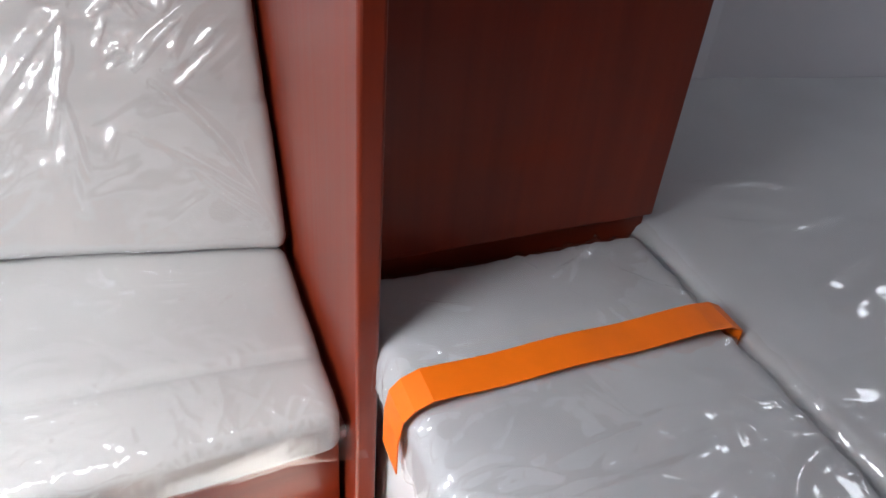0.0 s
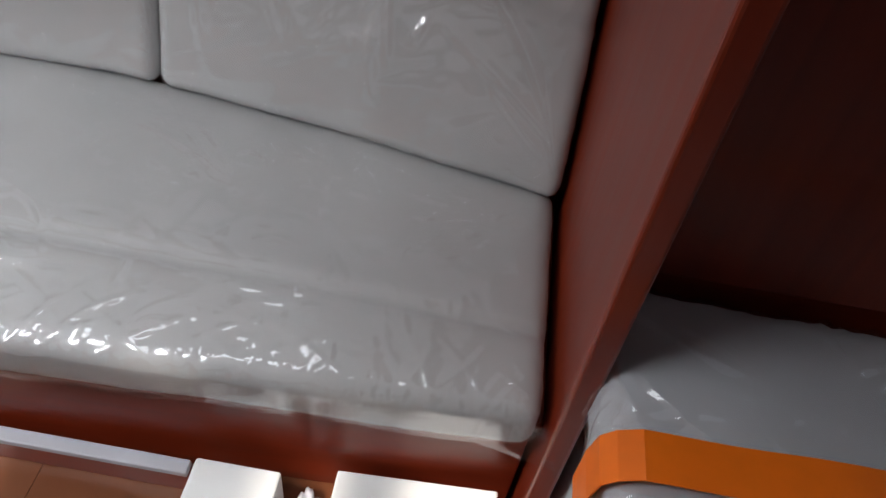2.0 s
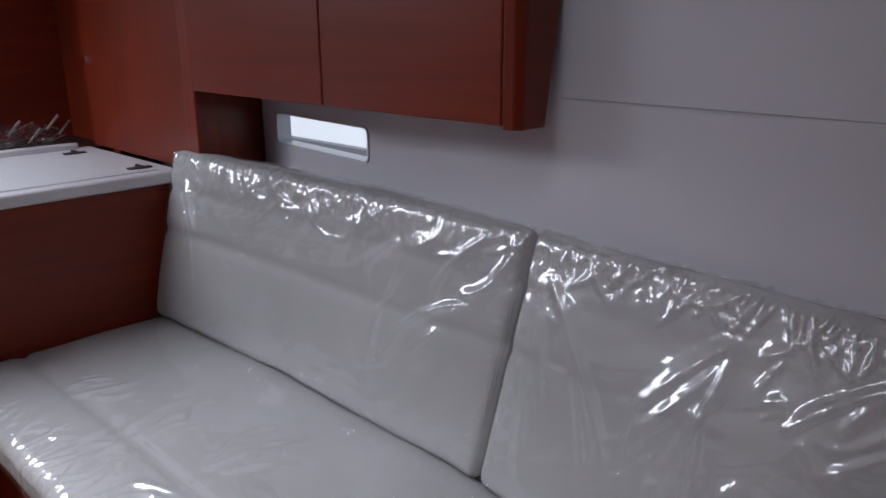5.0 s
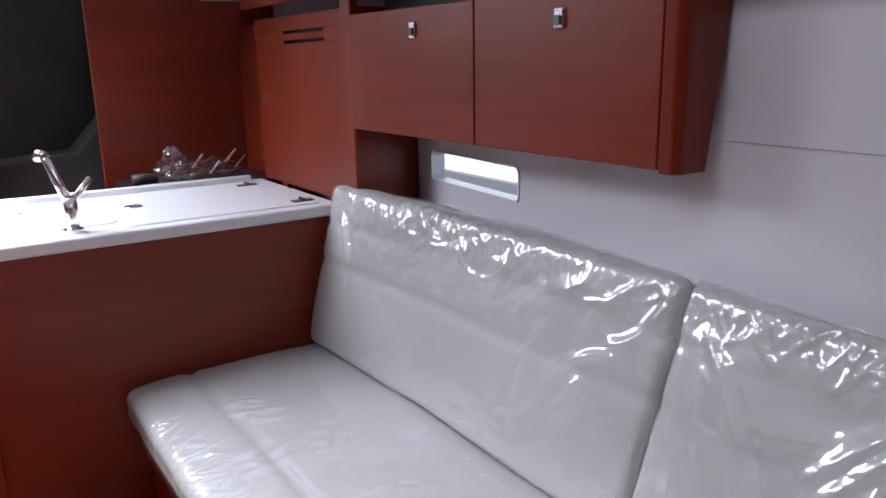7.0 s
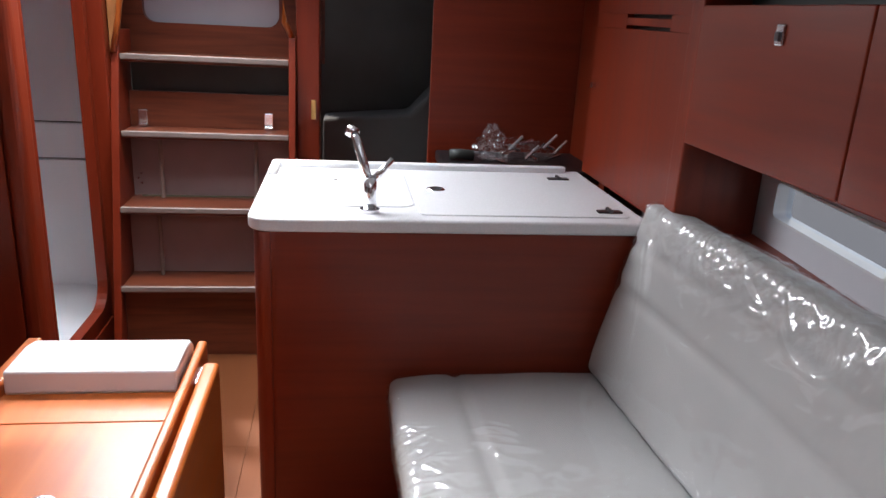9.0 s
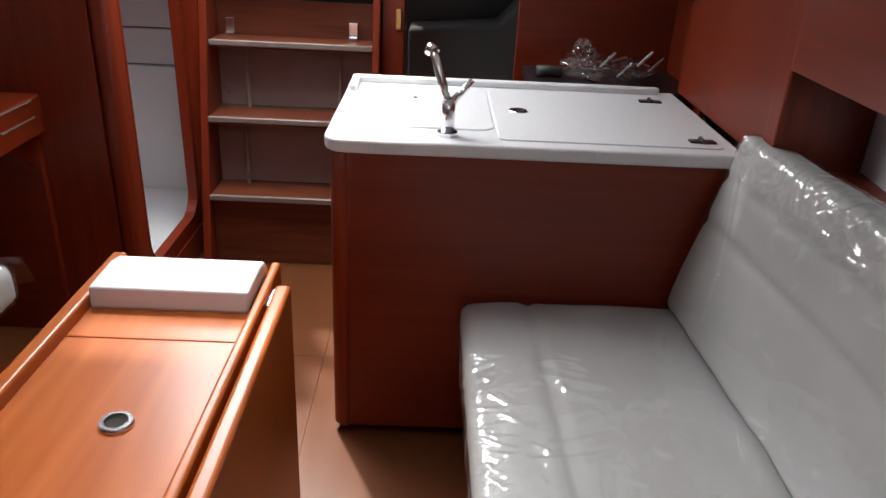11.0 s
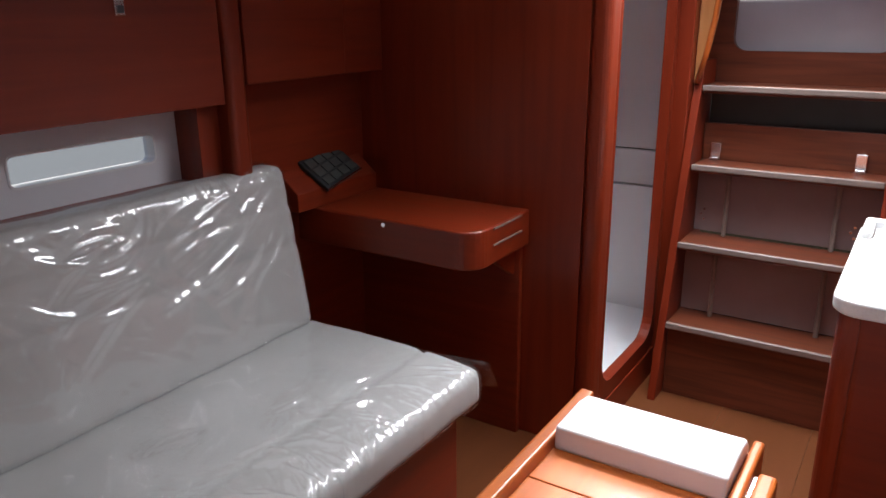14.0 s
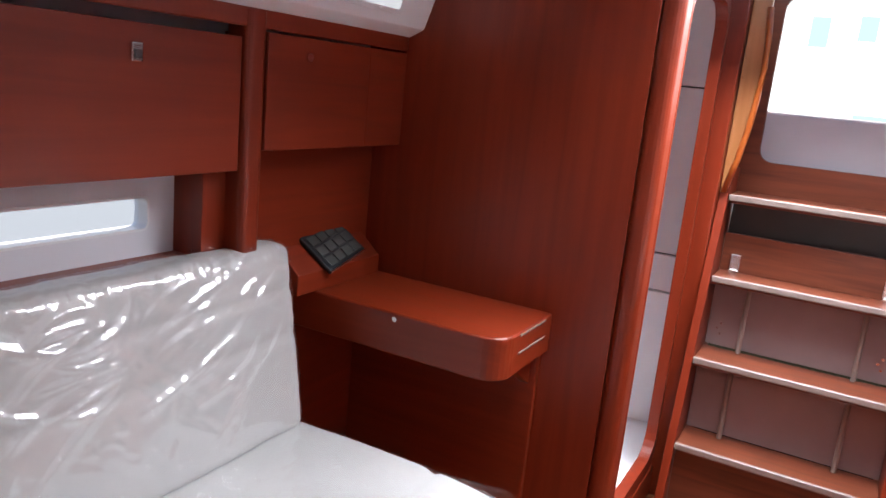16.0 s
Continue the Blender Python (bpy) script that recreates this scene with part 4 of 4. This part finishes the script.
# ---- starboard settee ----
def settee_l():
    s = thing("settee", "mahogany settee base of the starboard seat", "settee")
    part("front", box(-1.0, -0.975, 0.62, 2.56, 0, 0.42, 0.004), WOOD_Y, s)
    part("end", box(HULL_L, -1.0, 2.535, 2.56, 0, 0.42, 0.004), WOOD_X, s)
    part("top_board", box(HULL_L, -1.0, 0.62, 2.535, 0.385, 0.405, 0.002), WOOD_Y, s)
    part("shelf", box(HULL_L, -1.7, 0.62, 2.37, 1.005, 1.023, 0.004), WOOD_Y, s, "mahogany ledge behind the backrest")
    c = thing("seat_cushion", "grey seat cushion in shiny clear plastic wrap", "cushion", "settee cushions")
    def warp(u, v, w):
        return (-0.93 - v, 2.628 - u, 0.405 + w - 0.018 * max(0, 1 - v / 0.2) ** 2 * (w / 0.125))
    part("cushion", cushion((1.95, 0.66, 0.125), 0.03, warp, 0.016, 0.01, ((0.3, 0.012),), 0.0012, 37.0), FABRIC, c, smooth=True)
    part("plastic_wrap", cushion((1.95, 0.66, 0.125), 0.03, warp, 0.0045, 0.01, ((0.3, 0.003),), 0.0012, 37.0, 0.003,
         Folds(1.95, 0.66, 9, ((2, 0.16, 0.016), (0, 0.03, 0.006)), ((0.2, 0.3, 190, 9, 0.16), (0.35, 0.3, 195, 9, 0.16), (0.28, 0.5, 180, 7, 0.16), (0.55, 0.3, 200, 9, 0.2), (0.42, 0.65, 185, 6, 0.16), (0.5, 0.2, 15, 8, 0.2)), 70, 0.007)), WRAP, c, "clear creased plastic wrap", smooth=True)
    bm = bmesh.new()
    rows = []
    for i in range(14):
        a = i / 13
        rows.append([bm.verts.new((-0.925 - 0.16 * a + 0.008 * noise.noise(Vector((a * 9, q * 5, 1))), 2.63 + 0.075 * (0.4 + 0.6 * q) * (1 - a) + 0.016 * noise.noise(Vector((a * 12, q * 7, 5))), 0.52 - q * 0.1)) for q in (0, 0.25, 0.5, 0.75, 1.0)])
    for a, b in zip(rows, rows[1:]):
        for k in range(4):
            bm.faces.new((a[k], a[k + 1], b[k + 1], b[k]))
    part("plastic_corner", bm, WRAP, c, "loose clear plastic at the corner", smooth=True)
    b = thing("backrest_cushion", "long grey backrest cushion in creased clear plastic", "cushion", "settee cushions")
    def lean(u, v, w):
        return (-1.64 - 0.09 * (v / 0.5) + w, 2.6 - u, 0.522 + v * 1.03)
    part("cushion", cushion((1.9, 0.5, 0.1), 0.03, lean, 0.012, 0.012, ((0.53, 0.007), (0.77, 0.007)), 0.0015, 51.0), FABRIC, b, smooth=True)
    part("plastic_wrap", cushion((1.9, 0.5, 0.1), 0.03, lean, 0.0055, 0.012, (), 0.0015, 51.0, 0.004,
         Folds(1.9, 0.5, 13, ((3, 0.06, 0.008), (0, 0.05, 0.006)), ((0.02, 0.92, -22, 9, 0.4), (0.1, 0.75, -20, 8, 0.35), (0.05, 0.6, -28, 7, 0.3), (0.3, 0.6, -15, 7, 0.3), (0.3, 0.85, -10, 6, 0.25), (0.5, 0.6, 20, 6, 0.25)), 14)), WRAP, b, "clear creased plastic wrap", smooth=True)


settee_l()


# ---- chart table ----
def chart_table():
    d = thing("chart_table", "mahogany chart table with a rounded front corner", "desk")
    pts = [(-1.79, 3.148), (-1.79, 2.785)]
    for i in range(8):
        a = radians(-90 + 90 * i / 7)
        pts.append((-1.125 + 0.075 * math.cos(a), 2.86 + 0.075 * math.sin(a)))
    pts += [(-1.05, 3.148)]
    part("top", prism(pts, "z", 0.727, 0.852, 0.007, 3), WOOD_X, d)
    for z in (0.843, 0.79):
        part("inlay", box(-1.0515, -1.0475, 2.9, 3.09, z - 0.003, z + 0.003, 0), NOSING, d, "thin pale inlay line")
    part("support", prism([(2.95, 0.726), (3.148, 0.726), (3.148, 0.6)], "x", -1.12, -1.09, 0.003), WOOD_Z, d)
    part("keyhole", tube(((-1.39, 2.788, 0.835), (-1.39, 2.779, 0.835)), 0.008, 10), CHROME, d, "small bright lock")
    part("side_panel", box(-1.79, -1.765, 2.57, 3.148, 0.0, 0.86, 0.003), WOOD_Y, d)
    part("kneehole_back", box(-1.765, -1.07, 3.12, 3.146, 0.0, 0.725, 0.003), WOOD_X, d)
    part("console", prism([(-1.79, 0.852), (-1.68, 0.852), (-1.68, 0.915), (-1.788, 1.005)], "y", 2.7, 3.12, 0.003), WOOD_Y, d, "sloping mahogany console")
    sp = thing("switch_panel", "black electrical panel with raised keys on a sloping console", "switch panel")
    up, side = Vector((-0.108, -0.03, 0.09)).normalized(), Vector((0, 1, 0))
    out = side.cross(up).normalized() * -1
    if out.x < 0:
        out = -out
    side = out.cross(up).normalized()
    sp.matrix_world = Matrix.Translation((-1.728, 2.92, 0.967)) @ Matrix((up, side, out)).transposed().to_4x4()
    def own(name, bm, m, parent, label=""):
        o = part(name, bm, m, None, label)
        o.parent = parent
        return o
    own("plate", box(-0.072, 0.072, -0.115, 0.115, -0.006, 0.008, 0.003), BLACK, sp)
    for i in range(3):
        for j in range(4):
            own("key", box(-0.058 + i * 0.041, -0.024 + i * 0.041, -0.1 + j * 0.052, -0.056 + j * 0.052, 0.008, 0.013, 0.002), GREY_DARK, sp)
    own("edge_strip", box(-0.073, -0.068, -0.114, 0.114, 0.006, 0.0105, 0), CHROME, sp)


chart_table()


# ---- saloon table ----
def table():
    t = thing("saloon_table", "varnished teak saloon table with a folded leaf", "table")
    x0, x1, y0, y1, z = -0.487, -0.125, 1.2, 2.27, 0.72
    part("side", box(x0, x0 + 0.03, y0, y1, 0.28, z + 0.022, 0.006, 3), TEAK_Y, t, "raised varnished side rail")
    part("side", box(x1 - 0.02, x1, y0, y1, 0.28, z + 0.012, 0.006, 3), TEAK_Y, t)
    part("top_panel", box(x0 + 0.03, x1 - 0.02, y0 + 0.01, 1.965, z - 0.03, z - 0.004, 0.002), TEAK_Y, t)
    part("top_panel", box(x0 + 0.03, x1 - 0.02, 1.968, y1 - 0.02, z - 0.03, z - 0.004, 0.002), TEAK_Y, t)
    part("end", box(x0 + 0.03, x1 - 0.03, y1 - 0.02, y1, 0.28, z, 0.004), TEAK_Y, t)
    part("end", box(x0 + 0.03, x1 - 0.03, y0, y0 + 0.02, 0.28, z, 0.004), TEAK_Y, t)
    part("bottom", box(x0 + 0.03, x1 - 0.03, y0 + 0.02, y1 - 0.02, 0.28, 0.3, 0), WOOD_Y, t)
    part("leaf", box(-0.118, -0.086, y0, 2.18, 0.12, z + 0.005, 0.008, 3), TEAK_Y, t, "folded-down table leaf")
    for y in (1.35, 2.14):
        h = part("hinge", box(-0.137, -0.108, y - 0.035, y + 0.035, z - 0.012, z - 0.004, 0.002), CHROME, t, "chrome leaf hinge")
    for y in (1.42, 2.05):
        part("leg", box(-0.36, -0.28, y - 0.05, y + 0.05, 0.0, 0.28, 0.01), WOOD_Z, t)
    p = part("finger_pull", ring(-0.27, 1.726, z - 0.005, 0.018, 0.027, 0.008), CHROME, t, "chrome finger pull")
    part("well", disc(-0.27, 1.726, z - 0.0045, z - 0.002, 0.0185), GAP, p, "dark well")
    b = thing("white_box", "white moulded plastic cover on the table end", "box")
    part("rim", box(-0.452, -0.151, 2.07, 2.247, z - 0.004, z + 0.004, 0.001), PAPER, b)
    part("cover", prism([(2.068, z - 0.004), (2.245, z - 0.004), (2.245, z + 0.015), (2.22, z + 0.036), (2.18, z + 0.044), (2.072, z + 0.042)], "x", -0.455, -0.148, 0.006, 3), PAPER, b, smooth=False)


table()


# ---- fore cabin ----
fl = thing("hanging_locker", "dark mahogany hanging locker beside the berth", "locker")
part("face", box(0.5, 0.525, -0.065, 0.516, 0.605, DECK, 0.003), WOOD_Z, fl)
part("plinth", box(0.515, 0.54, -0.06, 0.516, 0.0, 0.6, 0.002), WOOD_Y, fl, "darker recessed plinth")
part("fore_side", box(0.525, HULL_R - 0.02, -0.065, -0.045, 0, DECK, 0.003), WOOD_Z, fl)
bb = thing("berth_base", "white moulded base of the fore berth", "bed")
part("base", box(-0.46, 0.512, -2.2, 0.49, 0.0, 0.46, 0.01), GELCOAT, bb)
part("base_wing", box(0.512, HULL_R, -2.2, -0.09, 0.0, 0.46, 0.01), GELCOAT, bb)
part("base_wing", box(HULL_L, -0.46, -2.2, -0.06, 0.0, 0.46, 0.01), GELCOAT, bb)
m1 = thing("mattress_infill", "grey mattress infill in clear plastic with an orange strap", "mattress")
part("mattress", cushion((0.94, 0.555, 0.12), 0.03, lambda u, v, w: (0.497 - u, 0.52 - v, 0.46 + w), 0.015, 0.01, (), 0.005, 71.0), FABRIC_BED, m1, smooth=True)
part("plastic_wrap", cushion((0.94, 0.555, 0.12), 0.03, lambda u, v, w: (0.497 - u, 0.52 - v, 0.46 + w), 0.006, 0.01, (), 0.004, 71.0, 0.003,
     Folds(0.94, 0.555, 17, ((2, 0.16, 0.016), (0, 0.16, 0.016), (3, 0.05, 0.006)), ((0.08, 0.05, 40, 7, 0.2), (0.12, 0.6, 30, 5, 0.2), (0.5, 0.3, 80, 5, 0.35), (0.7, 0.6, 95, 5, 0.3), (0.2, 0.3, 35, 6, 0.25)), 24, 0.014)), WRAP, m1, "clear creased plastic wrap", smooth=True)
m2 = thing("mattress", "wide grey fore berth mattress in clear plastic", "mattress")
part("mattress", cushion((2.6, 1.9, 0.12), 0.035, lambda u, v, w: (1.105 - u, -0.04 - v, 0.46 + w), 0.03, 0.012, (), 0.006, 83.0), FABRIC_BED, m2, smooth=True)
part("plastic_wrap", cushion((2.6, 1.9, 0.12), 0.035, lambda u, v, w: (1.105 - u, -0.04 - v, 0.46 + w), 0.012, 0.012, (), 0.004, 83.0, 0.004,
     Folds(2.6, 1.9, 19, ((2, 0.1, 0.006),), ((0.2, 0.05, 80, 6, 0.4), (0.35, 0.1, 100, 6, 0.4)), 40, 0.02)), WRAP, m2, "clear creased plastic wrap", smooth=True)
sp = thing("orange_strap", "bright orange webbing strap round the mattress infill", "strap")
bm = bmesh.new()
prof = [(-0.043, 0.55), (-0.04, 0.588), (-0.015, 0.602)] + [(-0.015 + 0.5 * i / 14, 0.605 + 0.002 * math.sin(i)) for i in range(1, 15)] + [(0.512, 0.596), (0.528, 0.578), (0.534, 0.54), (0.534, 0.47)]
rows = []
for i, (y, z) in enumerate(prof):
    sh = 0.224 + 0.012 * (0.52 - y)
    rows.append([bm.verts.new((sh + dx, y, z)) for dx in (-0.031, 0.031)])
for a, b in zip(rows, rows[1:]):
    bm.faces.new((a[0], a[1], b[1], b[0]))
bmesh.ops.recalc_face_normals(bm, faces=bm.faces)
bmesh.ops.solidify(bm, geom=bm.faces[:], thickness=0.002)
bmesh.ops.recalc_face_normals(bm, faces=bm.faces)
part("band", bm, STRAP, sp)

# ---- cabin sole boards ----
boards = ((-0.98, -0.47), (-0.469, -0.152), (-0.151, 0.348), (0.349, 0.42))
for xa, xb in boards:
    for ya, yb in ((-0.6, 1.4), (1.401, 3.008), (3.009, 4.1)):
        part("board", box(xa, xb, ya, yb, -0.006, 0.0, 0.0005, 1), FLOOR_WOOD, sub)
part("board", box(-1.8, -0.984, -0.6, 3.15, -0.006, 0.0, 0.0015, 1), FLOOR_WOOD, sub)
part("board", box(0.424, 1.115, -0.6, 4.1, -0.006, 0.0, 0.0015, 1), FLOOR_WOOD, sub)
